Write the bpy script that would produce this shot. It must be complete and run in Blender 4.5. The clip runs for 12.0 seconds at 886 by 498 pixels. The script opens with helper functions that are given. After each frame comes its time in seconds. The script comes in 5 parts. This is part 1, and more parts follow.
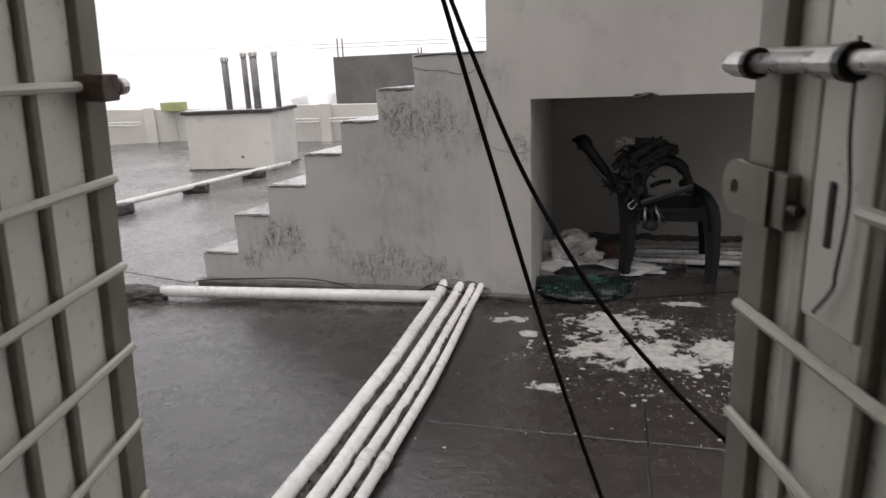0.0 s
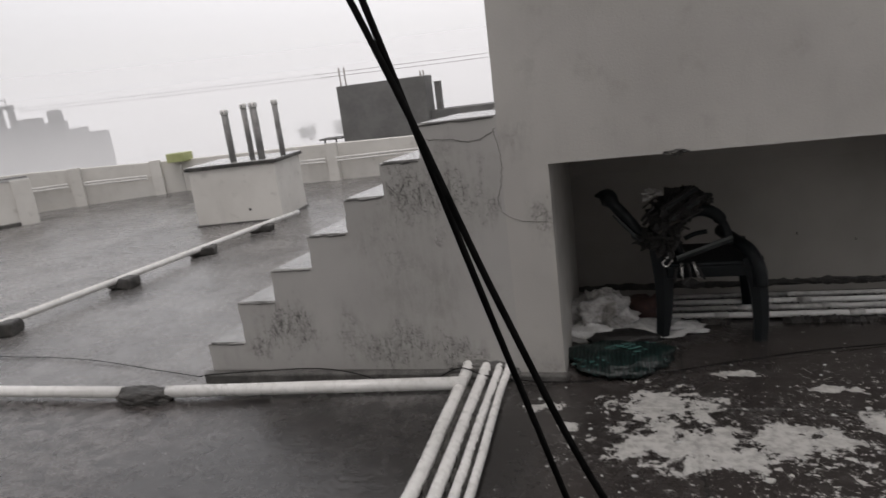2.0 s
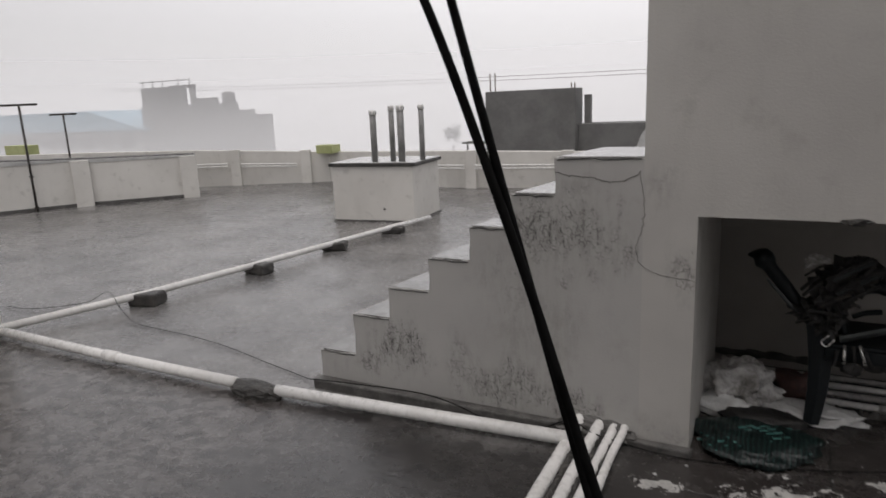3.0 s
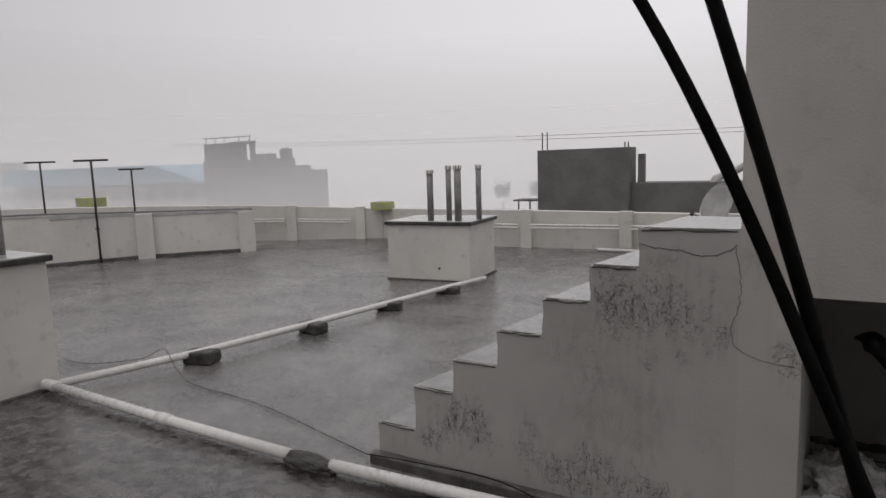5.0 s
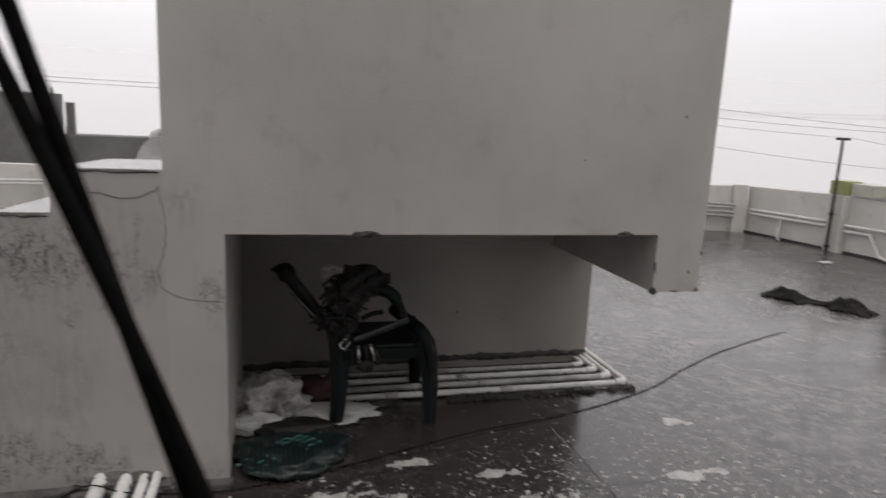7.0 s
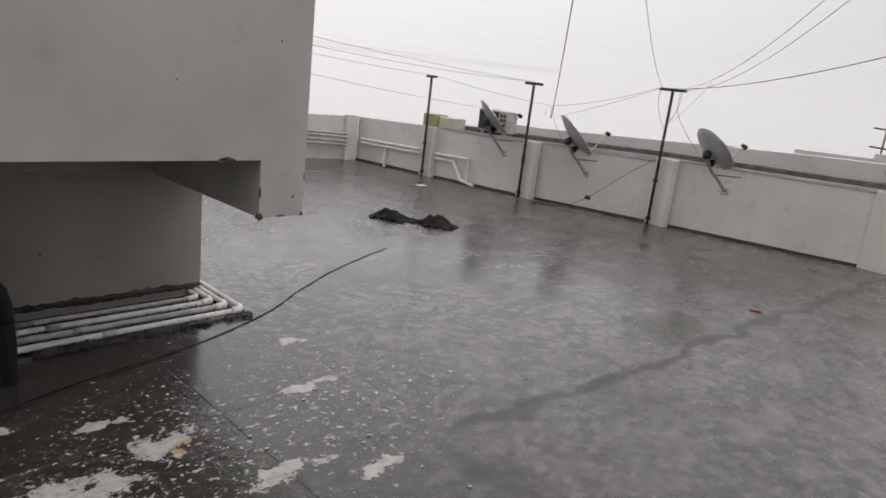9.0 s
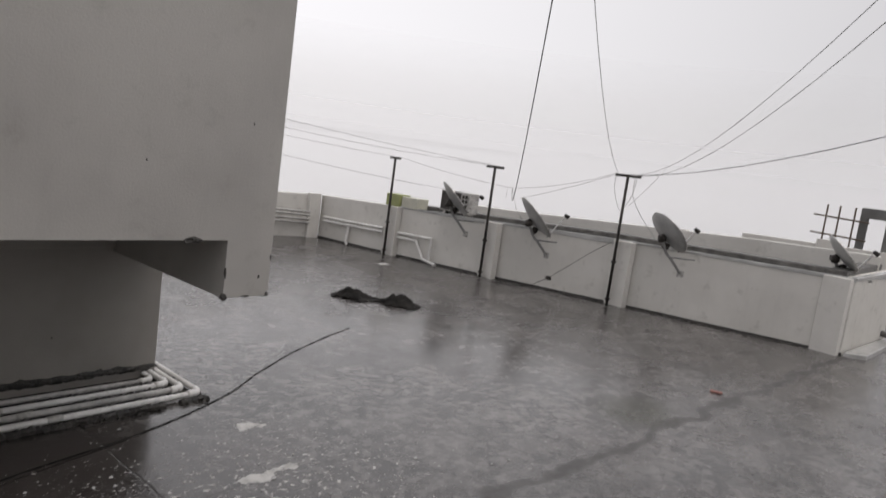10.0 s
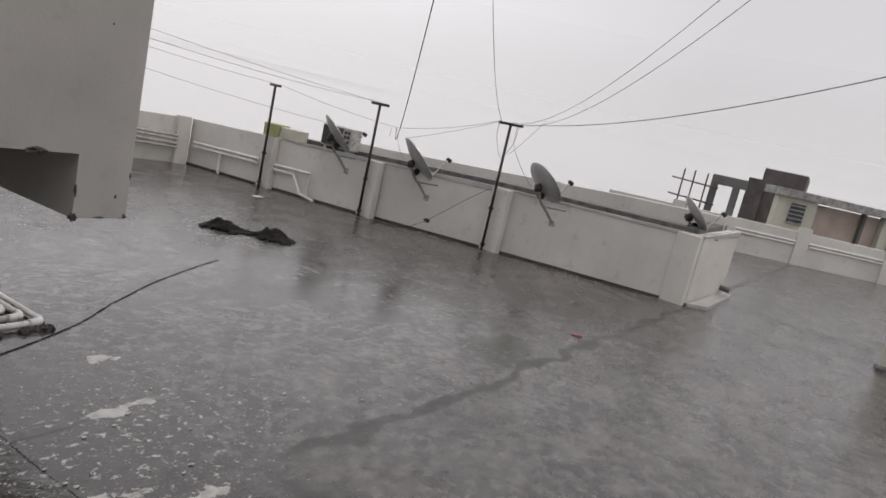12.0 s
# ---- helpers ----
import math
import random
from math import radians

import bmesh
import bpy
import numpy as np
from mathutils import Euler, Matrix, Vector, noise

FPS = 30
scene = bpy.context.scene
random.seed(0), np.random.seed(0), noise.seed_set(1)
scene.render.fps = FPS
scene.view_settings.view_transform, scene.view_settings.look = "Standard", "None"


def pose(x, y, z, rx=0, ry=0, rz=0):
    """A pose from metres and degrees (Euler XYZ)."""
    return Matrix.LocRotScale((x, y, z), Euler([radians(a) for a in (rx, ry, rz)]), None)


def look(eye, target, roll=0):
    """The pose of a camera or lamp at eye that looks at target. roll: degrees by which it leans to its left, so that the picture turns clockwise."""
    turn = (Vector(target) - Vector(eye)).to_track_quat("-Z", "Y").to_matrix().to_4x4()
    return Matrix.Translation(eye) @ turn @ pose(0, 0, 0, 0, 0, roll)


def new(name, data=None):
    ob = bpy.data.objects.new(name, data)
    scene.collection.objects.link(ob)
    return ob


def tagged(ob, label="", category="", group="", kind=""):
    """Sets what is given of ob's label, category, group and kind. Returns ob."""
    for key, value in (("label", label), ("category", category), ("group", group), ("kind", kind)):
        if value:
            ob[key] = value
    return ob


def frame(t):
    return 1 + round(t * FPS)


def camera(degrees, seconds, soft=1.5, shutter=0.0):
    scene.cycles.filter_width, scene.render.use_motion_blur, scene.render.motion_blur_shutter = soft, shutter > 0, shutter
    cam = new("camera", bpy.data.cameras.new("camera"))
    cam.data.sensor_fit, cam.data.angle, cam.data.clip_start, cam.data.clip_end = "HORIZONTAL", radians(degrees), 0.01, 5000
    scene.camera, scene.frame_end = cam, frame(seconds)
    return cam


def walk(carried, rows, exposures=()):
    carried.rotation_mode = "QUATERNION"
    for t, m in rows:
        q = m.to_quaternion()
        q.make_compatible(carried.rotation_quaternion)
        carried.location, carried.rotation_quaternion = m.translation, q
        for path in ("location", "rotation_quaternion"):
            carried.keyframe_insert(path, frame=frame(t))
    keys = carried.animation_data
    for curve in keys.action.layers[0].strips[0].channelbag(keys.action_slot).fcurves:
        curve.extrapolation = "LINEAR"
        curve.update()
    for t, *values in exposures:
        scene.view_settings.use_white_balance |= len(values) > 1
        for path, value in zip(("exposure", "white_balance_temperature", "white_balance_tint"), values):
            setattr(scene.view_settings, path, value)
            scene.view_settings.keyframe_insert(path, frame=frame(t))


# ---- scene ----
cam = camera(68.2, 12.0, shutter=0.3)
PATH = [
    (0, (0.852, 0.263, 1.191), (0.351, 2.125, 0.659), -2.5),
    (0.5, (0.779, 0.428, 1.256), (0.307, 2.3, 0.736), -1.4),
    (1, (0.746, 0.49, 1.343), (0.341, 2.381, 0.832), -2.8),
    (1.5, (0.747, 0.552, 1.368), (0.352, 2.439, 0.838), -3.7),
    (2, (0.776, 0.61, 1.424), (0.227, 2.471, 0.939), -7.3),
    (2.5, (0.789, 0.705, 1.509), (-0.013, 2.468, 1.011), -6.4),
    (3, (0.742, 0.794, 1.51), (-0.171, 2.519, 1.074), -2.5),
    (3.5, (0.68, 0.864, 1.535), (-0.408, 2.51, 1.207), -2.6),
    (5.5, (0.53, 0.913, 1.549), (-0.457, 2.635, 1.307), -1.6),
    (6, (0.498, 0.934, 1.531), (-0.042, 2.837, 1.241), -0.9),
    (6.5, (0.544, 0.941, 1.526), (0.607, 2.912, 1.197), 1.5),
    (7, (0.636, 0.955, 1.48), (1.131, 2.855, 1.1), 2.6),
    (7.5, (0.715, 0.952, 1.469), (1.535, 2.711, 0.984), 3.9),
    (9.3, (0.734, 0.914, 1.466), (2.218, 2.177, 1.017), 7.7),
    (9.5, (0.726, 0.922, 1.467), (2.234, 2.173, 1.07), 8.1),
    (10, (0.707, 0.949, 1.482), (2.229, 2.223, 1.231), 7.8),
    (10.5, (0.685, 0.921, 1.509), (2.275, 2.134, 1.455), 10.6),
    (11, (0.697, 0.946, 1.486), (2.369, 2.031, 1.316), 13.7),
    (11.5, (0.729, 0.97, 1.446), (2.483, 1.892, 1.174), 15.3),
    (12, (0.753, 0.992, 1.442), (2.484, 1.928, 1.085), 12.8),
]
walk(cam, [(t, look(eye, target, roll)) for t, eye, target, roll in PATH],
     exposures=[(t, stops, 6600, 13) for t, stops in ((0, 0.5), (0.5, 0.27), (1, 0.22), (1.5, 0.15), (2, -0.02), (2.5, -0.1), (3, -0.1), (3.5, -0.46), (5.5, -0.43), (6, -0.48), (6.5, -0.28), (7, 0.02), (7.5, 0.12), (9.5, 0.06), (10, -0.05), (10.5, -0.15), (11, -0.25), (11.5, -0.15), (12, -0.05))])

# ---- world and light ----
world = bpy.data.worlds.new("overcast")
scene.world = world
world.use_nodes = True
wn, wl = world.node_tree.nodes, world.node_tree.links
sky = wn.new("ShaderNodeTexSky")
sky.sky_type, sky.sun_disc = "NISHITA", False
sky.sun_elevation, sky.sun_rotation, sky.dust_density = radians(52), radians(200), 4.0
cloud = wn.new("ShaderNodeMixRGB")
cloud.inputs[0].default_value = 0.9
cloud.inputs[2].default_value = (8.3, 8.3, 8.4, 1)
wl.new(sky.outputs[0], cloud.inputs[1])
GLOW = Vector((0.08, 0.94, 0.33)).normalized()


def brighter_side(tree, way):
    """How bright the overcast is in a direction: the cloud is thinner on one side."""
    dot = tree.nodes.new("ShaderNodeVectorMath")
    dot.operation = "DOT_PRODUCT"
    dot.inputs[1].default_value = GLOW
    tree.links.new(way, dot.inputs[0])
    lift = tree.nodes.new("ShaderNodeMapRange")
    for i, q in zip((1, 2, 3, 4), (0.3, 1.0, 0.78, 1.2)):
        lift.inputs[i].default_value = q
    tree.links.new(dot.outputs["Value"], lift.inputs[0])
    return lift.outputs[0]


side = wn.new("ShaderNodeMixRGB")
side.blend_type, side.inputs[0].default_value = "MULTIPLY", 1.0
wl.new(cloud.outputs[0], side.inputs[1])
wl.new(brighter_side(world.node_tree, wn.new("ShaderNodeTexCoord").outputs["Generated"]), side.inputs[2])
wl.new(side.outputs[0], wn["Background"].inputs[0])
wn["Background"].inputs[1].default_value = 0.115
sun = new("sun", bpy.data.lights.new("sun", "SUN"))
sun.data.energy, sun.data.angle, sun.data.color = 0.85, radians(30), (1.0, 0.97, 0.93)
sun.matrix_world = look((0, 0, 30), (-4, 10, 0))


# ---- materials ----
class Nodes:
    """Small builder for procedural materials in world-sized object coordinates."""

    def __init__(self, name):
        self.m = bpy.data.materials.new(name)
        self.m.use_nodes = True
        self.t = self.m.node_tree
        self.bsdf = self.t.nodes["Principled BSDF"]
        self.geo = self.add("ShaderNodeNewGeometry").outputs["Position"]

    def add(self, kind, **kw):
        n = self.t.nodes.new(kind)
        for k, v in kw.items():
            n.inputs[k].default_value = v
        return n

    def link(self, a, b):
        self.t.links.new(a, b)

    def noise(self, scale, detail=5.0, rough=0.6, vec=None, stretch=None):
        n = self.add("ShaderNodeTexNoise", Scale=scale, Detail=detail, Roughness=rough)
        v = vec or self.geo
        if stretch:
            mp = self.add("ShaderNodeMapping", Scale=stretch)
            self.link(v, mp.inputs[0])
            v = mp.outputs[0]
        self.link(v, n.inputs["Vector"])
        return n.outputs["Fac"]

    def math(self, op, a, b=None, clamp=False):
        n = self.t.nodes.new("ShaderNodeMath")
        n.operation, n.use_clamp = op, clamp
        for i, v in enumerate((a, b)):
            if v is None:
                continue
            if isinstance(v, (int, float)):
                n.inputs[i].default_value = v
            else:
                self.link(v, n.inputs[i])
        return n.outputs[0]

    def step(self, v, lo, hi):
        n = self.t.nodes.new("ShaderNodeMapRange")
        n.interpolation_type = "SMOOTHSTEP"
        n.inputs[1].default_value, n.inputs[2].default_value = lo, hi
        self.link(v, n.inputs[0])
        return n.outputs[0]

    def range(self, v, lo, hi, a, b):
        n = self.t.nodes.new("ShaderNodeMapRange")
        for i, x in zip((1, 2, 3, 4), (lo, hi, a, b)):
            n.inputs[i].default_value = x
        self.link(v, n.inputs[0])
        return n.outputs[0]

    def mix(self, f, a, b):
        n = self.t.nodes.new("ShaderNodeMixRGB")
        for i, v in enumerate((f, a, b)):
            if isinstance(v, (int, float)):
                n.inputs[i].default_value = v
            elif isinstance(v, tuple):
                n.inputs[i].default_value = (*v, 1)
            else:
                self.link(v, n.inputs[i])
        return n.outputs[0]

    def spot(self, c, r):
        """1 at the centre of an ellipsoid, 0 at its rim, negative outside."""
        mp = self.add("ShaderNodeMapping", Scale=tuple(1 / q for q in r))
        mp.inputs["Location"].default_value = tuple(-a / q for a, q in zip(c, r))
        self.link(self.geo, mp.inputs[0])
        n = self.t.nodes.new("ShaderNodeVectorMath")
        n.operation = "LENGTH"
        self.link(mp.outputs[0], n.inputs[0])
        return self.math("SUBTRACT", 1.0, n.outputs["Value"])

    def bump(self, h, strength, dist):
        b = self.add("ShaderNodeBump", Strength=strength, Distance=dist)
        self.link(h, b.inputs["Height"])
        self.link(b.outputs[0], self.bsdf.inputs["Normal"])

    def done(self, col, rough, metal=0.0, spec=0.5):
        for key, v in (("Base Color", col), ("Roughness", rough), ("Metallic", metal), ("Specular IOR Level", spec)):
            if isinstance(v, tuple):
                self.bsdf.inputs[key].default_value = (*v, 1)
            elif isinstance(v, (int, float)):
                self.bsdf.inputs[key].default_value = v
            else:
                self.link(v, self.bsdf.inputs[key])
        return self.m


def plain(name, c1, c2, rough=0.5, metal=0.0, scale=6.0, fine=60.0, bump=0.2, dist=0.004, spec=0.5):
    """A two-scale mottled surface between two colours."""
    k = Nodes(name)
    a, b = k.noise(scale), k.noise(fine, 3.0)
    f = k.math("ADD", k.math("MULTIPLY", a, 0.7), k.math("MULTIPLY", b, 0.3))
    k.bump(k.math("ADD", a, b), bump, dist)
    r = k.range(b, 0.3, 0.7, max(rough - 0.1, 0.03), min(rough + 0.1, 1))
    return k.done(k.mix(k.step(f, 0.35, 0.65), c1, c2), r, metal, spec)


def painted_wall(name, c1, c2, mould=(), run=0.3):
    """Lime-washed plaster with rain streaks; mould: ellipsoids in which black growth shows."""
    k = Nodes(name)
    big, mid, fine = k.noise(0.9, 4), k.noise(7, 6), k.noise(90, 3)
    streak = k.noise(2.2, 6, 0.7, stretch=(3, 3, 0.6))
    col = k.mix(k.step(big, 0.3, 0.7), c1, c2)
    col = k.mix(k.math("MULTIPLY", k.step(streak, 0.5, 0.78), run), col, (0.22, 0.21, 0.19))
    col = k.mix(k.math("MULTIPLY", k.step(mid, 0.56, 0.74), 0.32), col, (0.27, 0.26, 0.235))
    if mould:
        zone = None
        shape = k.math("MULTIPLY", k.math("SUBTRACT", k.noise(7, 6, 0.72, stretch=(1.3, 1, 0.75)), 0.5), 2.6)
        for c, r, strength in mould:
            z = k.math("MULTIPLY", k.step(k.math("ADD", k.spot(c, r), shape), -0.1, 0.75), strength)
            zone = z if zone is None else k.math("MAXIMUM", zone, z)
        ragged = k.t.nodes.new("ShaderNodeTexNoise")
        ragged.inputs["Scale"].default_value = 24
        k.link(k.geo, ragged.inputs["Vector"])
        warp = k.t.nodes.new("ShaderNodeVectorMath")
        warp.operation = "MULTIPLY_ADD"
        k.link(ragged.outputs["Color"], warp.inputs[0])
        warp.inputs[1].default_value = (0.06, 0.06, 0.06)
        k.link(k.geo, warp.inputs[2])
        run_down = k.noise(20, 7, 0.72, stretch=(1.7, 1, 0.5))
        patch = k.noise(8, 6, 0.7)
        live = k.math("MULTIPLY", zone, k.range(k.step(patch, 0.32, 0.58), 0, 1, 0.3, 1.0))
        soft = k.math("MULTIPLY", live, k.step(run_down, 0.38, 0.6))
        col = k.mix(k.math("MULTIPLY", soft, 0.6), col, (0.1, 0.096, 0.088))
        vor = k.add("ShaderNodeTexVoronoi", Scale=30.0)
        vor.feature = "DISTANCE_TO_EDGE"
        k.link(warp.outputs[0], vor.inputs["Vector"])
        vein = k.math("SUBTRACT", 1.0, k.step(vor.outputs["Distance"], 0.01, 0.085))
        vein = k.math("MULTIPLY", vein, k.math("MULTIPLY", k.step(live, 0.2, 0.55), k.step(k.noise(26, 5, 0.7), 0.42, 0.54)))
        dots = k.step(k.math("ADD", k.noise(42, 6, 0.75, stretch=(1.6, 1, 0.5)), k.math("MULTIPLY", live, 0.2)), 0.66, 0.74)
        dots = k.math("MULTIPLY", dots, k.step(live, 0.1, 0.4))
        col = k.mix(k.math("MULTIPLY", k.math("MAXIMUM", k.math("MULTIPLY", vein, 0.75), dots), 0.8), col, (0.03, 0.028, 0.026))
    k.bump(k.math("ADD", k.math("MULTIPLY", mid, 0.7), fine), 0.25, 0.004)
    return k.done(col, k.range(mid, 0.3, 0.7, 0.5, 0.75))


def make_floor():
    """Rain-wet cement screed with lime splashes, screed joints and puddles."""
    k = Nodes("wet_cement")
    big, mid, fine, grit = k.noise(0.45, 4), k.noise(4.5, 6, 0.65), k.noise(22, 5, 0.7), k.noise(140, 3)
    x = k.add("ShaderNodeSeparateXYZ")
    k.link(k.geo, x.inputs[0])
    X, Y = x.outputs[0], x.outputs[1]
    col = k.mix(k.step(mid, 0.33, 0.68), (0.024, 0.022, 0.0213), (0.078, 0.073, 0.07))
    col = k.mix(k.math("MULTIPLY", k.step(fine, 0.48, 0.68), 0.45), col, (0.15, 0.141, 0.132))
    col = k.mix(k.math("MULTIPLY", k.step(k.noise(38, 4, 0.7), 0.55, 0.68), 0.4), col, (0.03, 0.027, 0.025))
    col = k.mix(k.math("MULTIPLY", k.step(big, 0.52, 0.7), 0.5), col, (0.045, 0.043, 0.042))
    blot = k.noise(1.6, 6, 0.7)
    col = k.mix(k.math("MULTIPLY", k.step(blot, 0.5, 0.66), 0.55), col, (0.022, 0.02, 0.019))
    col = k.mix(k.math("MULTIPLY", k.step(k.noise(2.6, 6, 0.7), 0.56, 0.7), 0.45), col, (0.15, 0.138, 0.128))
    tint = k.step(k.noise(0.8, 4), 0.42, 0.62)
    col = k.mix(k.math("MULTIPLY", tint, 0.45), col, (0.08, 0.063, 0.057))
    clump = k.noise(13, 5, 0.62)
    col = k.mix(k.math("MULTIPLY", k.step(clump, 0.5, 0.6), 0.65), col, (0.17, 0.16, 0.153))
    col = k.mix(k.math("MULTIPLY", k.math("SUBTRACT", 1.0, k.step(clump, 0.37, 0.47)), 0.75), col, (0.02, 0.018, 0.017))
    speck = k.step(k.noise(70, 2, 0.5), 0.7, 0.74)
    col = k.mix(k.math("MULTIPLY", speck, 0.6), col, (0.3, 0.29, 0.27))
    rust = k.step(k.math("ADD", k.spot((0.9, 2.0, 0), (1.2, 1.1, 1)), k.math("MULTIPLY", mid, 0.6)), 0.4, 1.0)
    col = k.mix(k.math("MULTIPLY", rust, 0.5), col, (0.085, 0.062, 0.05))
    # floor before the recess: its dark reflection is put into the colour
    old = k.step(k.math("ADD", k.spot((1.1, 2.8, 0), (1.8, 2.4, 1)), k.math("MULTIPLY", k.math("SUBTRACT", mid, 0.5), 0.8)), -0.05, 0.45)
    old = k.math("MULTIPLY", old, k.step(X, 0.05, 0.2))
    col = k.mix(k.math("MULTIPLY", old, 0.8), col, (0.027, 0.0232, 0.022))
    # darker tone over the near left floor
    near_dark = k.step(k.math("ADD", k.spot((-1.4, 1.9, 0), (2.4, 1.8, 1)), k.math("MULTIPLY", k.math("SUBTRACT", blot, 0.5), 1.0)), -0.1, 0.5)
    col = k.mix(k.math("MULTIPLY", near_dark, 0.4), col, (0.028, 0.024, 0.022))
    # paler, mottled tone over the right-hand floor
    right_pale = k.step(k.math("ADD", X, k.math("MULTIPLY", k.math("SUBTRACT", blot, 0.5), 3.0)), 2.3, 3.6)
    right_pale = k.math("MULTIPLY", right_pale, k.range(k.step(mid, 0.35, 0.65), 0, 1, 0.5, 0.9))
    right_tone = k.mix(k.step(k.noise(3.4, 7, 0.7), 0.38, 0.62), (0.034, 0.0315, 0.0305), (0.135, 0.126, 0.121))
    right_tone = k.mix(k.math("MULTIPLY", k.step(clump, 0.46, 0.6), 0.45), right_tone, (0.17, 0.159, 0.153))
    right_tone = k.mix(k.math("MULTIPLY", k.step(k.noise(1.25, 6, 0.66), 0.48, 0.64), 0.6), right_tone, (0.034, 0.0312, 0.03))
    col = k.mix(right_pale, col, right_tone)
    # beyond the drain pipe, sky sheen and splash haze put into a paler colour
    sheen_zone = k.math("ADD", Y, k.math("ADD", k.math("MULTIPLY", k.math("SUBTRACT", k.noise(3, 5, 0.6), 0.5), 0.35), k.math("MULTIPLY", X, 0.02)))
    sheen_zone = k.math("MULTIPLY", k.step(sheen_zone, 3.16, 3.34), k.math("SUBTRACT", 1.0, k.step(X, 0.1, 0.3)))
    pale = k.mix(k.step(k.noise(1.1, 6, 0.65), 0.35, 0.65), (0.085, 0.082, 0.08), (0.2, 0.193, 0.188))
    pale = k.mix(k.math("MULTIPLY", k.step(fine, 0.5, 0.72), 0.3), pale, (0.055, 0.052, 0.05))
    col = k.mix(k.math("MULTIPLY", sheen_zone, 0.85), col, pale)
    # dark stain by the pipes, spread wider to darken the near floor
    damp = k.math("MAXIMUM", k.spot((-0.35, 2.55, 0), (1.4, 1.15, 1)), k.spot((-0.6, 3.3, 0), (1.3, 0.4, 1)))
    damp = k.step(k.math("ADD", damp, k.math("MULTIPLY", k.math("SUBTRACT", blot, 0.5), 0.9)), -0.05, 0.5)
    damp = k.math("MULTIPLY", damp, k.math("SUBTRACT", 1.0, sheen_zone))
    damp = k.math("MULTIPLY", damp, k.math("SUBTRACT", 1.0, k.step(X, 0.3, 0.5)))
    col = k.mix(k.math("MULTIPLY", damp, 0.85), col, (0.016, 0.0145, 0.014))
    rain = k.math("MULTIPLY", k.math("SUBTRACT", 1.0, sheen_zone), k.math("SUBTRACT", 1.0, k.step(X, -0.1, 0.3)))
    beat = k.noise(11, 6, 0.66, stretch=(0.75, 1.1, 1))
    col = k.mix(k.math("MULTIPLY", k.math("MULTIPLY", k.step(beat, 0.48, 0.58), k.math("MULTIPLY", rain, k.math("SUBTRACT", 1.0, k.math("MULTIPLY", damp, 0.85)))), 0.6), col, (0.11, 0.102, 0.099))
    col = k.mix(k.math("MULTIPLY", k.math("MULTIPLY", k.math("SUBTRACT", 1.0, k.step(beat, 0.38, 0.48)), rain), 0.7), col, (0.014, 0.013, 0.013))
    # screed joints, a metre apart, on the side of the doorway
    wob = k.math("MULTIPLY", k.math("SUBTRACT", mid, 0.5), 0.03)
    lines = None
    for axis, off in ((X, 0.52), (Y, 0.28)):
        f = k.math("FRACT", k.math("ADD", k.math("ADD", axis, off), wob))
        d = k.math("ABSOLUTE", k.math("SUBTRACT", f, 0.5))
        ln = k.math("SUBTRACT", 1.0, k.step(d, 0.003, 0.008))
        lines = ln if lines is None else k.math("MAXIMUM", lines, ln)
    lines = k.math("MULTIPLY", lines, k.step(X, 0.2, 0.4))
    lines = k.math("MULTIPLY", lines, k.math("SUBTRACT", 1.0, k.step(X, 2.15, 2.45)))
    lines = k.math("MULTIPLY", lines, k.step(big, 0.3, 0.5))
    # the dark edge where two pours of screed meet
    edge = k.math("ADD", k.math("SUBTRACT", k.math("SUBTRACT", Y, 2.72), k.math("MULTIPLY", X, -0.075)), k.math("MULTIPLY", k.math("SUBTRACT", k.noise(2.2, 5, 0.6), 0.5), 0.42))
    band = k.math("MULTIPLY", k.math("SUBTRACT", 1.0, k.step(k.math("ABSOLUTE", edge), 0.015, 0.06)), k.step(X, 2.5, 2.9))
    bend = k.math("SUBTRACT", 1.0, k.step(k.math("ABSOLUTE", k.math("ADD", k.math("SUBTRACT", X, 2.62), k.math("MULTIPLY", k.math("SUBTRACT", mid, 0.5), 0.3))), 0.02, 0.12))
    bend = k.math("MULTIPLY", bend, k.math("SUBTRACT", 1.0, k.step(Y, 2.35, 2.5)))
    band = k.math("MAXIMUM", band, bend)
    col = k.mix(k.math("MULTIPLY", band, 0.6), col, (0.03, 0.028, 0.026))
    # dark patches; the first puts the mirrored dish and post into the colour
    dark_patch = k.step(k.math("ADD", k.spot((5.0, 2.62, 0), (0.5, 0.35, 1)), k.math("MULTIPLY", k.math("SUBTRACT", fine, 0.5), 1.5)), 0.15, 0.6)
    dark_patch = k.math("MAXIMUM", dark_patch, k.step(k.math("ADD", k.spot((1.85, 2.75, 0), (0.3, 0.25, 1)), k.math("MULTIPLY", k.math("SUBTRACT", fine, 0.5), 1.5)), 0.15, 0.6))
    col = k.mix(k.math("MULTIPLY", dark_patch, 0.75), col, (0.03, 0.03, 0.015))
    col = k.mix(lines, col, (0.02, 0.019, 0.018))
    # spilled whitewash
    zone = None
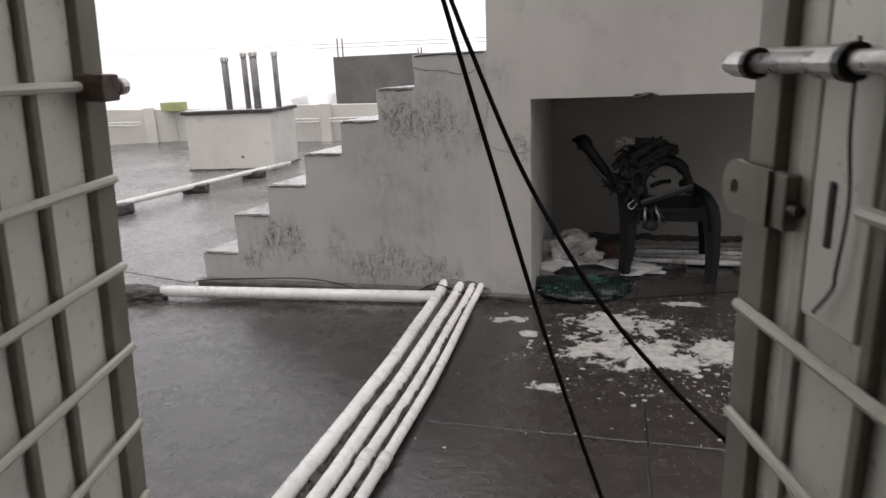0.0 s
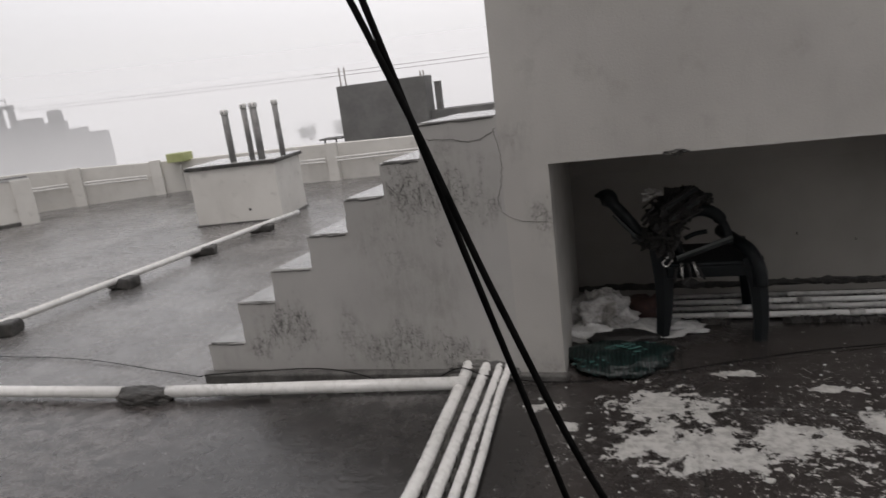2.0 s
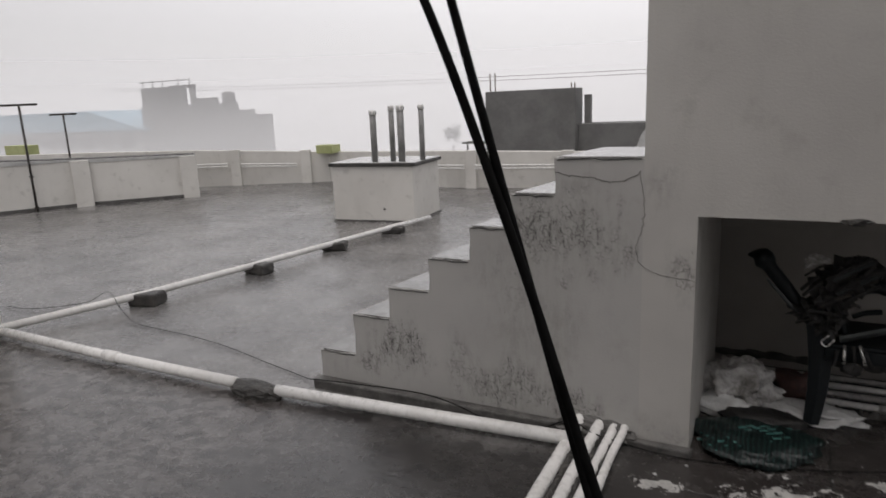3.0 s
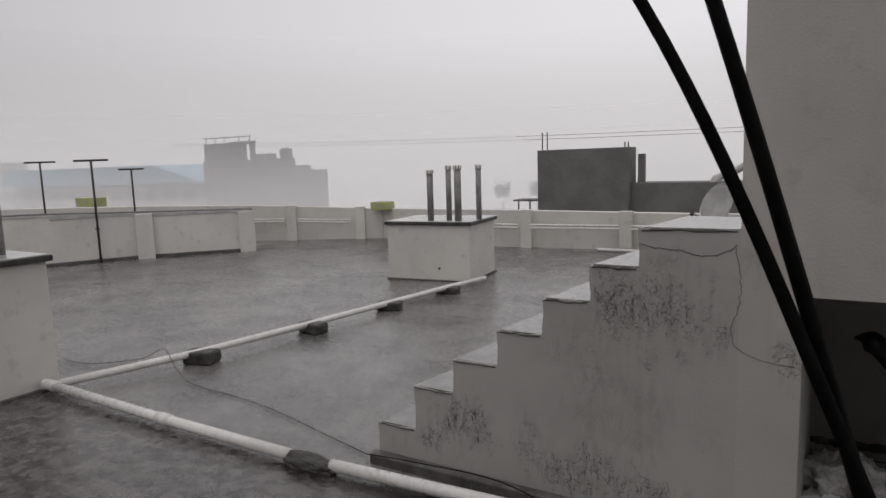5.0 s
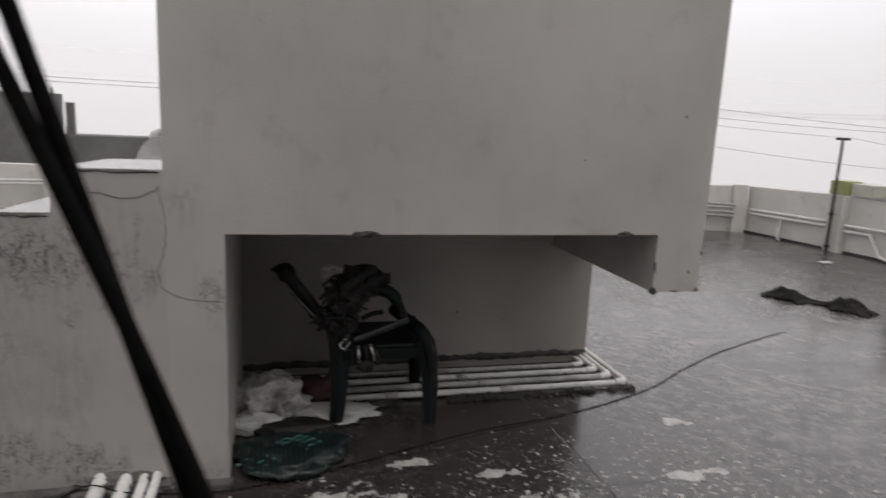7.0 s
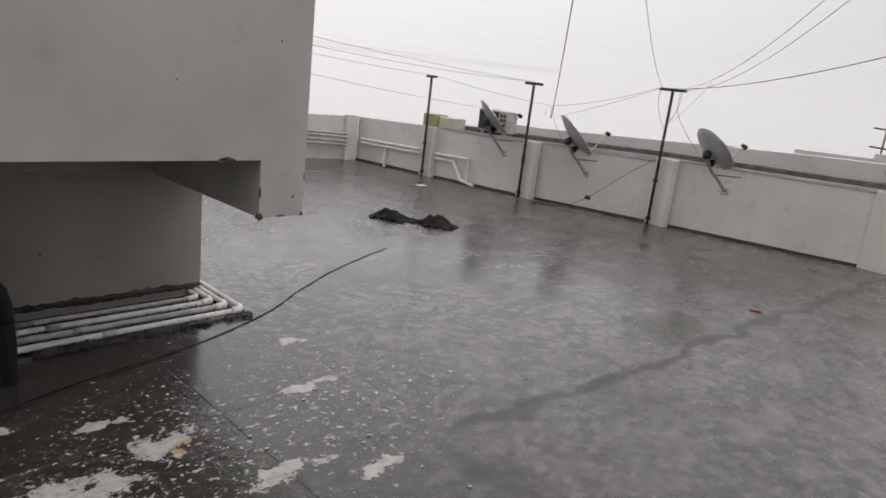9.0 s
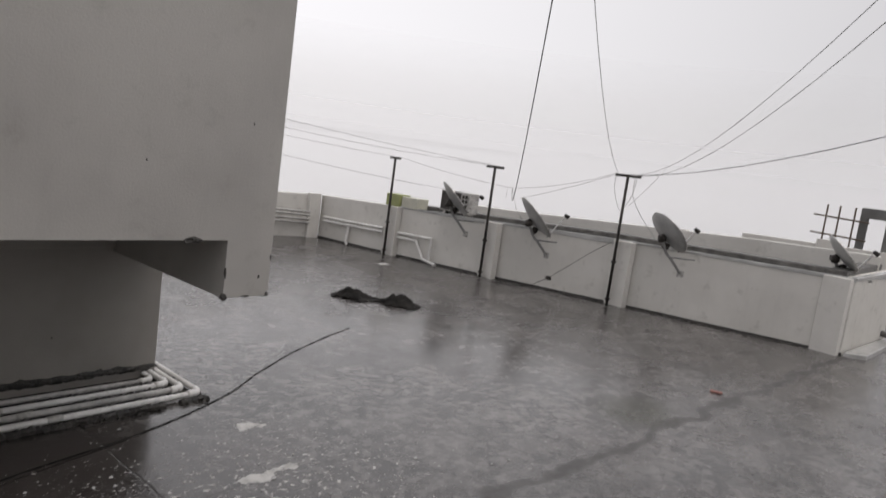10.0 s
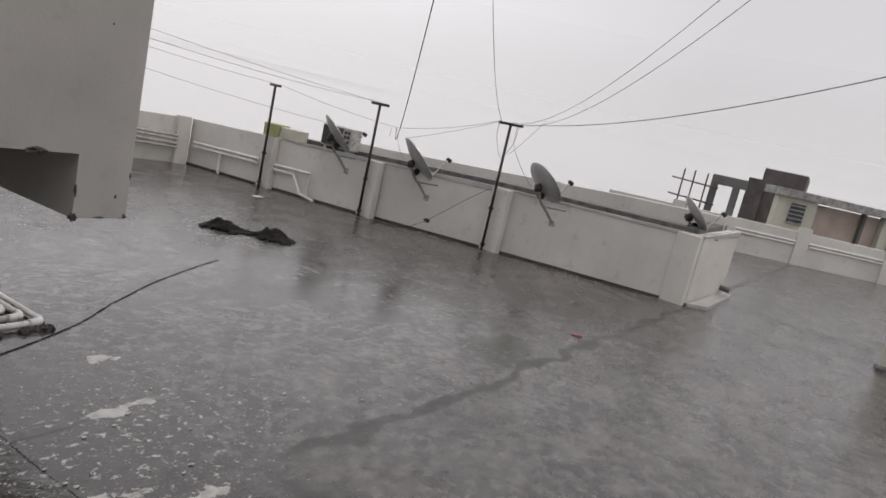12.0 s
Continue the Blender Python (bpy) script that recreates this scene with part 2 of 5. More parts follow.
    for c, r in (((0.87, 3.24, 0), (0.25, 0.2, 1)), ((0.98, 2.92, 0), (0.4, 0.19, 1)), ((1.32, 2.98, 0), (0.28, 0.14, 1)), ((1.7, 3.12, 0), (0.16, 0.1, 1)), ((1.38, 2.62, 0), (0.1, 0.06, 1)),
                 ((1.95, 2.72, 0), (0.2, 0.07, 1)), ((2.64, 3.74, 0), (0.1, 0.05, 1)), ((2.42, 3.24, 0), (0.2, 0.045, 1)), ((2.3, 2.55, 0), (0.14, 0.06, 1)), ((1.2, 3.55, 0), (0.1, 0.05, 1)), ((1.55, 3.4, 0), (0.16, 0.04, 1)), ((0.62, 2.55, 0), (0.08, 0.05, 1)), ((0.38, 3.22, 0), (0.11, 0.06, 1)), ((0.5, 3.05, 0), (0.06, 0.04, 1))):
        s = k.spot(c, r)
        zone = s if zone is None else k.math("MAXIMUM", zone, s)
    ragged = k.noise(9, 7, 0.68)
    torn = k.math("MULTIPLY", k.math("SUBTRACT", k.noise(27, 6, 0.7), 0.5), 1.7)
    paint = k.step(k.math("ADD", torn, k.math("ADD", zone, k.math("MULTIPLY", k.math("SUBTRACT", ragged, 0.5), 3.8))), 0.22, 0.36)
    paint = k.math("MULTIPLY", paint, k.step(zone, -0.7, -0.3))
    fl = k.noise(25, 5, 0.72)
    area = k.math("MAXIMUM", k.spot((1.45, 2.9, 0), (1.7, 1.1, 1)), k.spot((2.2, 3.1, 0), (1.9, 1.3, 1)))
    fleck = k.step(k.math("ADD", fl, k.math("MULTIPLY", k.step(area, 0.0, 0.9), 0.13)), 0.7, 0.73)
    fleck = k.math("MULTIPLY", fleck, k.step(area, 0.0, 0.2))
    small = k.noise(62, 4, 0.7, stretch=(0.7, 1.2, 1))
    few = k.step(k.math("ADD", small, k.math("MULTIPLY", k.step(area, -0.1, 0.7), 0.1)), 0.705, 0.74)
    few = k.math("MULTIPLY", few, k.math("MULTIPLY", k.step(area, -0.2, 0.2), k.step(k.noise(5, 4, 0.6), 0.42, 0.6)))
    paint = k.math("MAXIMUM", paint, k.math("MAXIMUM", fleck, k.math("MULTIPLY", few, 0.75)))
    orange = k.step(k.math("ADD", k.spot((1.78, 3.07, 0), (0.09, 0.06, 1)), k.math("SUBTRACT", fine, 0.5)), 0.0, 0.4)
    lime = k.mix(orange, k.mix(k.step(fine, 0.35, 0.6), (0.28, 0.272, 0.258), (0.48, 0.47, 0.45)), (0.4, 0.25, 0.11))
    col = k.mix(paint, col, lime)
    # water film: smooth where it stands, broken by rain where it is thin
    stand = k.math("ADD", k.math("MULTIPLY", k.step(big, 0.4, 0.66), 0.45), k.math("MULTIPLY", k.step(k.math("ADD", k.spot((3.6, 4.2, 0), (2.6, 1.9, 1)), k.math("MULTIPLY", k.math("SUBTRACT", blot, 0.5), 1.2)), -0.1, 0.4), 0.8), clamp=True)
    drops = k.step(X, -0.6, 0.6)
    stand = k.math("MULTIPLY", stand, k.range(drops, 0, 1, 0.55, 1.0))
    pool = k.step(k.math("ADD", k.spot((3.1, 3.75, 0), (1.9, 1.35, 1)), k.math("MULTIPLY", k.math("SUBTRACT", blot, 0.5), 1.1)), 0.0, 0.35)
    stand = k.math("MAXIMUM", stand, pool)
    film = k.step(k.noise(2.7, 7, 0.68, stretch=(0.8, 1, 1)), 0.42, 0.6)
    rough = k.range(k.math("MAXIMUM", stand, k.math("MULTIPLY", film, k.range(drops, 0, 1, 0.6, 1.0))), 0, 1, 0.29, 0.18)
    rough = k.math("ADD", rough, k.math("MULTIPLY", k.math("SUBTRACT", fine, 0.5), k.range(pool, 0, 1, 0.25, 0.1)), clamp=True)
    rough = k.math("ADD", rough, k.math("MULTIPLY", paint, 0.2), clamp=True)
    splash = k.noise(30, 3, 0.55)
    h = k.math("ADD", k.math("MULTIPLY", fine, 0.55), k.math("MULTIPLY", grit, 0.12))
    h = k.math("ADD", h, k.math("MULTIPLY", splash, 0.3))
    rough = k.math("ADD", rough, k.math("MULTIPLY", band, 0.25), clamp=True)
    h = k.math("ADD", h, k.math("MULTIPLY", clump, 0.3))
    h = k.math("ADD", k.math("MULTIPLY", h, k.range(stand, 0, 1, 1.0, 0.12)), k.math("MULTIPLY", mid, k.range(pool, 0, 1, 0.3, 0.04)))
    h = k.math("SUBTRACT", h, k.math("MULTIPLY", lines, 0.6))
    h = k.math("ADD", h, k.math("MULTIPLY", paint, 0.15))
    k.bump(h, 0.6, 0.008)
    return k.done(col, rough, 0.0, 0.85)


M_FLOOR = make_floor()
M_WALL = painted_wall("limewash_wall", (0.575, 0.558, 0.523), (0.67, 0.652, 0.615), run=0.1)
# darker copy of the limewash: the tower's shaded face is in the colour
M_BLOCK = painted_wall("limewash_tower_shaded", (0.355, 0.342, 0.322), (0.43, 0.416, 0.392), run=0.14, mould=(((0.4, 3.5, 0.8), (0.091, 0.3, 0.143), 0.68), ((0.33, 3.5, 0.06), (0.182, 0.3, 0.104), 0.42), ((0.3, 3.5, 1.15), (0.104, 0.3, 0.156), 0.34)))
# real mould over a limewash darkened for the flank's shaded side
M_STAIR = painted_wall("limewash_stair_shaded", (0.33, 0.321, 0.306), (0.4, 0.39, 0.373), run=0.16, mould=(
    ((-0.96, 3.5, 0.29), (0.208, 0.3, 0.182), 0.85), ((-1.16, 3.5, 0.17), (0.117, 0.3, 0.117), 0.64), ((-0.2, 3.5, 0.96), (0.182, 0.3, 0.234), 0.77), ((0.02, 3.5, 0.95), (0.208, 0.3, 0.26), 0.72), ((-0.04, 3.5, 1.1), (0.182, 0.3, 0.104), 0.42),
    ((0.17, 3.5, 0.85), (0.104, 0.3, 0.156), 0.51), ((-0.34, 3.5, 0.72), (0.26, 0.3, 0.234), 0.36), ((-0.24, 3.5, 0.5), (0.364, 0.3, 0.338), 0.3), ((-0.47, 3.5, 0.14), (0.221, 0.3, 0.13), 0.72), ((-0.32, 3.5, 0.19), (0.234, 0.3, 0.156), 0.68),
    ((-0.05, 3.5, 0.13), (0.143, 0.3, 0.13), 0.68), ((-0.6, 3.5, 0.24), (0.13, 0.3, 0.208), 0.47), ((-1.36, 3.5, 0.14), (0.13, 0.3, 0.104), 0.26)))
# greyish plaster, darkened further: the recess shade is put into the colour
M_RECESS = painted_wall("recess_shade_plaster", (0.23, 0.216, 0.2), (0.31, 0.292, 0.27))
M_CEMENT = plain("dark_cement", (0.05, 0.048, 0.045), (0.13, 0.125, 0.118), 0.5, scale=9, bump=0.6, dist=0.01)
M_MUD = plain("black_grime", (0.018, 0.017, 0.016), (0.06, 0.056, 0.05), 0.45, scale=14, bump=0.8, dist=0.012)
M_TREAD = plain("wet_tread", (0.36, 0.36, 0.352), (0.48, 0.48, 0.47), 0.16, scale=5, bump=0.1)
M_STEP = plain("wet_cement_tread", (0.13, 0.128, 0.122), (0.25, 0.246, 0.238), 0.13, scale=9, fine=40, bump=0.12, spec=0.8)
M_PVC = plain("white_pvc", (0.62, 0.61, 0.59), (0.74, 0.73, 0.71), 0.3, scale=5, fine=30, bump=0.06)
M_PVCD = plain("weathered_pvc", (0.3, 0.29, 0.28), (0.52, 0.51, 0.49), 0.4, scale=10, fine=40, bump=0.12)
M_GREYPIPE = plain("grey_pipe", (0.15, 0.15, 0.145), (0.26, 0.255, 0.25), 0.45, scale=6)
M_RUBBER = plain("black_rubber", (0.005, 0.005, 0.005), (0.011, 0.011, 0.011), 0.85, scale=30, bump=0.1, spec=0.05)
M_IRON = plain("black_iron", (0.015, 0.014, 0.013), (0.05, 0.042, 0.036), 0.5, 0.3, scale=20)
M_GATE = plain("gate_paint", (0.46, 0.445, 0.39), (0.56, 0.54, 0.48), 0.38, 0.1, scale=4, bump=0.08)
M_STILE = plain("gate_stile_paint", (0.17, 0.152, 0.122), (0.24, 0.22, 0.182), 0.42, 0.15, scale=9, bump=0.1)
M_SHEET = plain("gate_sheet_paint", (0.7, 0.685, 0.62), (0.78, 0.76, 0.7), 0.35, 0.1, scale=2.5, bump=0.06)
M_STEEL = plain("worn_steel", (0.32, 0.31, 0.3), (0.55, 0.54, 0.52), 0.3, 0.8, scale=25, bump=0.1)
M_RUST = plain("rusty_steel", (0.05, 0.032, 0.022), (0.16, 0.12, 0.095), 0.6, 0.3, scale=30)
M_CHAIR = plain("dark_green_plastic", (0.003, 0.0045, 0.0055), (0.006, 0.0085, 0.01), 0.5, scale=8, bump=0.05, spec=0.25)
M_CHAIRP = plain("dull_green_plastic", (0.018, 0.023, 0.023), (0.04, 0.046, 0.045), 0.45, scale=12, bump=0.1)
M_SCRAP = plain("dark_scrap", (0.004, 0.004, 0.004), (0.02, 0.018, 0.017), 0.6, scale=18, bump=0.6, dist=0.01)
M_TARP = plain("wet_black_tarp", (0.006, 0.006, 0.0055), (0.024, 0.022, 0.02), 0.7, scale=12, bump=0.4, dist=0.008, spec=0.12)
M_DISH = plain("dish_grey", (0.3, 0.3, 0.295), (0.42, 0.42, 0.41), 0.4, scale=5)
# lime green, greyed slightly so that rain haze is in the colour
M_GREEN = plain("lime_paint", (0.3, 0.33, 0.14), (0.4, 0.42, 0.2), 0.6, scale=4)
M_CREAM = plain("cream_plaster", (0.5, 0.49, 0.42), (0.6, 0.59, 0.5), 0.6, scale=4)
# raised a little: some distant rain haze is put into this colour
M_FAR = plain("far_cement", (0.115, 0.113, 0.109), (0.165, 0.163, 0.157), 0.8, scale=0.8, fine=6, bump=0.03)
M_FARW = plain("far_plaster", (0.38, 0.38, 0.37), (0.5, 0.5, 0.49), 0.8, scale=0.5, fine=4)
M_RUIN = plain("rain_grey_concrete", (0.17, 0.17, 0.168), (0.25, 0.25, 0.245), 0.8, scale=0.3, fine=3)
M_BLUE = plain("blue_roof_sheet", (0.2, 0.33, 0.42), (0.28, 0.42, 0.5), 0.5, scale=0.5, fine=4)
M_BRICK = plain("dark_brick_mass", (0.075, 0.065, 0.062), (0.12, 0.105, 0.1), 0.8, scale=2, fine=12)
M_PEACH = plain("peach_plaster", (0.4, 0.33, 0.28), (0.5, 0.42, 0.36), 0.7, scale=2)
M_SLAB = plain("weathered_slab", (0.16, 0.155, 0.15), (0.42, 0.41, 0.395), 0.7, scale=5, fine=30, bump=0.4)
M_YELLOW = plain("pale_yellow_plaster", (0.5, 0.49, 0.41), (0.58, 0.57, 0.48), 0.7, scale=3)
M_GLASS = plain("dark_window", (0.01, 0.011, 0.012), (0.02, 0.021, 0.022), 0.12, scale=3)
M_LEAF = plain("foliage", (0.03, 0.05, 0.02), (0.06, 0.09, 0.04), 0.6, scale=3)
M_BARK = plain("bark", (0.06, 0.05, 0.04), (0.12, 0.1, 0.08), 0.8, scale=8)
M_EARTH = plain("far_earth", (0.08, 0.08, 0.07), (0.15, 0.145, 0.13), 0.9, scale=0.05, fine=0.6)
M_BAG = plain("white_sack", (0.2, 0.19, 0.18), (0.44, 0.43, 0.42), 0.3, scale=7, bump=0.12, dist=0.004)
M_SHEETW = plain("white_plastic_film", (0.42, 0.42, 0.415), (0.56, 0.56, 0.55), 0.35, scale=10, bump=0.2)
M_RED = plain("red_plastic", (0.3, 0.13, 0.11), (0.4, 0.2, 0.17), 0.4)
M_BROWN = plain("brown_cloth", (0.04, 0.02, 0.018), (0.08, 0.04, 0.035), 0.8, scale=20)


def make_mat_green():
    """Woven plastic mat, teal and black."""
    k = Nodes("woven_green_plastic")
    n = k.noise(12, 3)
    w = k.add("ShaderNodeTexWave", Scale=16.0, Distortion=3.0)
    k.link(k.geo, w.inputs["Vector"])
    f = k.step(k.math("MULTIPLY", w.outputs["Fac"], n), 0.2, 0.42)
    k.bump(f, 0.5, 0.006)
    return k.done(k.mix(f, (0.003, 0.006, 0.006), (0.006, 0.02, 0.018)), 0.4)


M_MATG = make_mat_green()
M_TEAL = plain("teal_plastic_strip", (0.02, 0.085, 0.078), (0.07, 0.17, 0.155), 0.4, scale=20)


def make_haze_sheet(name, amount, low, top, glowing=False):
    """Stand-in for rain haze: a see-through pale sheet that thins out upwards from low to top."""
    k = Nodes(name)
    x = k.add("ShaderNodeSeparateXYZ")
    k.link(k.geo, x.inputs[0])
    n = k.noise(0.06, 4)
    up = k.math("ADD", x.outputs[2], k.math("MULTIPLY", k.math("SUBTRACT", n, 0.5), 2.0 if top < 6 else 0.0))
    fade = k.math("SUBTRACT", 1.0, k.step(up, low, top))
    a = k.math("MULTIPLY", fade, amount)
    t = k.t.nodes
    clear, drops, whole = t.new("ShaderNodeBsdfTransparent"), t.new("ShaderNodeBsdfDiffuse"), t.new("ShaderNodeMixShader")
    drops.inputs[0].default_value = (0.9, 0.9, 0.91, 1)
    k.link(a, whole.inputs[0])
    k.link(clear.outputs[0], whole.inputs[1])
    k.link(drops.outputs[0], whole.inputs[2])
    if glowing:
        # the farthest sheet glows, standing in for bright sky beyond the rain
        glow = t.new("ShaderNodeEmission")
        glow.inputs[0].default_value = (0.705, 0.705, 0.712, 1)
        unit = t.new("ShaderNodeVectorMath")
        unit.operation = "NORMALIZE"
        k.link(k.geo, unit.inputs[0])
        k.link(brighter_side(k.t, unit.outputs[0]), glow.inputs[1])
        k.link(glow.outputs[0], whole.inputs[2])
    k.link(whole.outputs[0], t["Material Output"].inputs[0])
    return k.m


# ---- mesh helpers ----
def mesh_of(name, bm, material, smooth=False):
    me = bpy.data.meshes.new(name)
    bm.normal_update()
    for f in bm.faces:
        f.smooth = smooth
    bm.to_mesh(me)
    bm.free()
    me.materials.append(material)
    return me


def thing(name, bm, material, label, category, kind="", group="", smooth=False):
    return tagged(new(name, mesh_of(name, bm, material, smooth)), label, category, group, kind)


def empty(name, m, label, category, kind="", group=""):
    ob = new(name)
    ob.matrix_world = m
    return tagged(ob, label, category, group, kind)


def part(name, bm, material, parent, label="", smooth=False):
    ob = new(name, mesh_of(name, bm, material, smooth))
    ob.parent = parent
    return tagged(ob, label)


def box(x0, x1, y0, y1, z0, z1, bevel=0.006, bm=None):
    own = bmesh.new()
    bmesh.ops.create_cube(own, size=1.0)
    for v in own.verts:
        v.co = Vector(((x0 + x1) / 2 + v.co.x * (x1 - x0), (y0 + y1) / 2 + v.co.y * (y1 - y0), (z0 + z1) / 2 + v.co.z * (z1 - z0)))
    if bevel:
        bmesh.ops.bevel(own, geom=own.edges[:], offset=bevel, segments=2, affect="EDGES", profile=0.5)
    return join(bm, own)


def join(bm, own):
    if bm is None:
        return own
    me = bpy.data.meshes.new("tmp")
    own.to_mesh(me)
    own.free()
    bm.from_mesh(me)
    bpy.data.meshes.remove(me)
    return bm


def prism(poly, y0, y1, axis="y", bevel=0.0, bm=None):
    """A polygon drawn out along one axis: (x, z) along y, or (x, y) along z."""
    own = bmesh.new()
    at = (lambda p, q: (p[0], q, p[1])) if axis == "y" else (lambda p, q: (p[0], p[1], q))
    a = [own.verts.new(at(p, y0)) for p in poly]
    b = [own.verts.new(at(p, y1)) for p in poly]
    n = len(poly)
    own.faces.new(a)
    own.faces.new(b[::-1])
    for i in range(n):
        own.faces.new((a[i], b[i], b[(i + 1) % n], a[(i + 1) % n]))
    bmesh.ops.recalc_face_normals(own, faces=own.faces[:])
    if bevel:
        bmesh.ops.bevel(own, geom=own.edges[:], offset=bevel, segments=2, affect="EDGES", profile=0.5)
    return join(bm, own)


def tube(points, r, sides=8, bm=None, caps=True):
    """A round bar along a line of points; r may be one radius or one for each point."""
    bm = bm or bmesh.new()
    pts = [Vector(p) for p in points]
    rs = [r] * len(pts) if isinstance(r, (int, float)) else r
    rings, side = [], None
    for i, p in enumerate(pts):
        d = (pts[min(i + 1, len(pts) - 1)] - pts[max(i - 1, 0)]).normalized()
        if side is None:
            side = d.cross(Vector((0, 0, 1)) if abs(d.z) < 0.9 else Vector((1, 0, 0))).normalized()
        side = (side - d * side.dot(d)).normalized()
        up = d.cross(side)
        rings.append([bm.verts.new(p + (side * math.cos(a) + up * math.sin(a)) * rs[i]) for a in (2 * math.pi * j / sides for j in range(sides))])
    for a, b in zip(rings, rings[1:]):
        for j in range(sides):
            bm.faces.new((a[j], a[(j + 1) % sides], b[(j + 1) % sides], b[j]))
    if caps:
        bm.faces.new(rings[0][::-1])
        bm.faces.new(rings[-1])
    return bm


def smooth_line(points, per=8):
    """A Catmull-Rom line through the points."""
    p = [Vector(q) for q in points]
    p = [2 * p[0] - p[1], *p, 2 * p[-1] - p[-2]]
    out = []
    for i in range(1, len(p) - 2):
        for s in range(per):
            t = s / per
            out.append(0.5 * (2 * p[i] + (p[i + 1] - p[i - 1]) * t + (2 * p[i - 1] - 5 * p[i] + 4 * p[i + 1] - p[i + 2]) * t * t + (3 * p[i] - p[i - 1] - 3 * p[i + 1] + p[i + 2]) * t ** 3))
    return out + [p[-2]]


def hanging(a, b, sag, n=24):
    a, b = Vector(a), Vector(b)
    return [a.lerp(b, i / n) - Vector((0, 0, 4 * sag * (i / n) * (1 - i / n))) for i in range(n + 1)]


def lump(c, size, rough=0.25, scale=3.0, sub=3, seed=0, flat=None):
    """A crumpled or cast lump about c."""
    bm = bmesh.new()
    bmesh.ops.create_icosphere(bm, subdivisions=sub, radius=1.0)
    for v in bm.verts:
        d = 1 + rough * noise.noise(v.co * scale + Vector((seed * 7.1, seed * 3.3, 0))) + 0.5 * rough * noise.noise(v.co * scale * 2.7 + Vector((0, seed * 5.3, 2)))
        v.co = Vector(c) + Vector((v.co.x * size[0] * d, v.co.y * size[1] * d, v.co.z * size[2] * d))
        if flat is not None:
            v.co.z = max(v.co.z, flat)
    return bm


def creased(c, size, seed, sub=5, flat=0.004):
    """A crumpled plastic film: sharp ridges between slack hollows."""
    bm = bmesh.new()
    bmesh.ops.create_icosphere(bm, subdivisions=sub, radius=1.0)
    at = Vector((seed * 5.7, seed * 2.9, seed))
    for v in bm.verts:
        p = v.co.copy()
        d = 1.12 - 0.95 * abs(noise.noise(p * 1.3 + at)) - 0.3 * abs(noise.noise(p * 3.3 + at)) - 0.05 * abs(noise.noise(p * 8.0 + at))
        v.co = Vector(c) + Vector((p.x * size[0] * d, p.y * size[1] * d, p.z * size[2] * d))
        v.co.z = max(v.co.z, flat)
    return bm


def wall_run(points, thick, z0, tops, bm=None, bevel=0.01):
    """A wall along (x, y) points, thick to the left of its way, with a top height at each point."""
    own = bmesh.new()
    pts = [Vector(p) for p in points]
    rows = []
    for i, p in enumerate(pts):
        d1 = (pts[i] - pts[i - 1]).normalized() if i else (pts[1] - pts[0]).normalized()
        d2 = (pts[i + 1] - pts[i]).normalized() if i < len(pts) - 1 else d1
        n1, n2 = Vector((-d1.y, d1.x)), Vector((-d2.y, d2.x))
        off = (n1 + n2) / (1 + n1.dot(n2)) * thick
        q = p + off
        rows.append([own.verts.new((p.x, p.y, z0)), own.verts.new((p.x, p.y, tops[i])), own.verts.new((q.x, q.y, tops[i])), own.verts.new((q.x, q.y, z0))])
    for a, b in zip(rows, rows[1:]):
        for j in range(4):
            own.faces.new((a[j], b[j], b[(j + 1) % 4], a[(j + 1) % 4]))
    own.faces.new(rows[0])
    own.faces.new(rows[-1][::-1])
    bmesh.ops.recalc_face_normals(own, faces=own.faces[:])
    if bevel:
        bmesh.ops.bevel(own, geom=[e for e in own.edges if e.calc_face_angle(0) > 0.6], offset=bevel, segments=2, affect="EDGES", profile=0.5)
    return join(bm, own)


def coping_run(points, tops, parent, label):
    """A thin pale coping that overhangs the wall a little, piece by piece."""
    for i in range(len(points) - 1):
        (x0, y0), (x1, y1) = points[i], points[i + 1]
        d = Vector((x1 - x0, y1 - y0)).normalized()
        o = Vector((d.y, -d.x)) * 0.012
        a, b = Vector((x0, y0)) + o, Vector((x1, y1)) + o
        z = min(tops[i], tops[i + 1])
        part("coping", wall_run([a, b], 0.07, z - 0.012, [tops[i] + 0.014, tops[i + 1] + 0.014], bevel=0.003), M_TREAD, parent, label)


# ---- the terrace and what closes it ----
bm = bmesh.new()
bmesh.ops.create_grid(bm, x_segments=40, y_segments=40, size=0.5)
for v in bm.verts:
    v.co = Vector((1.5 + v.co.x * 46, 1.5 + v.co.y * 22, 0))
    # the terrace ends behind its outer parapets
    v.co.y = min(v.co.y, 12.2)
tagged(new("floor", mesh_of("floor", bm, M_FLOOR)), "rain-wet grey cement terrace floor with spilled whitewash", "terrace floor", kind="structure")
thing("building_mass", box(-21.4, 24.4, -9.4, 12.15, -12, -0.02, 0), M_FARW, "plastered apartment block under the terrace", "building", "structure")
bm = bmesh.new()
bmesh.ops.create_circle(bm, cap_ends=True, segments=64, radius=2500)
for v in bm.verts:
    v.co.z = -12
tagged(new("ground", mesh_of("ground", bm, M_EARTH)), "wet earth far below the terrace", "ground", kind="structure")
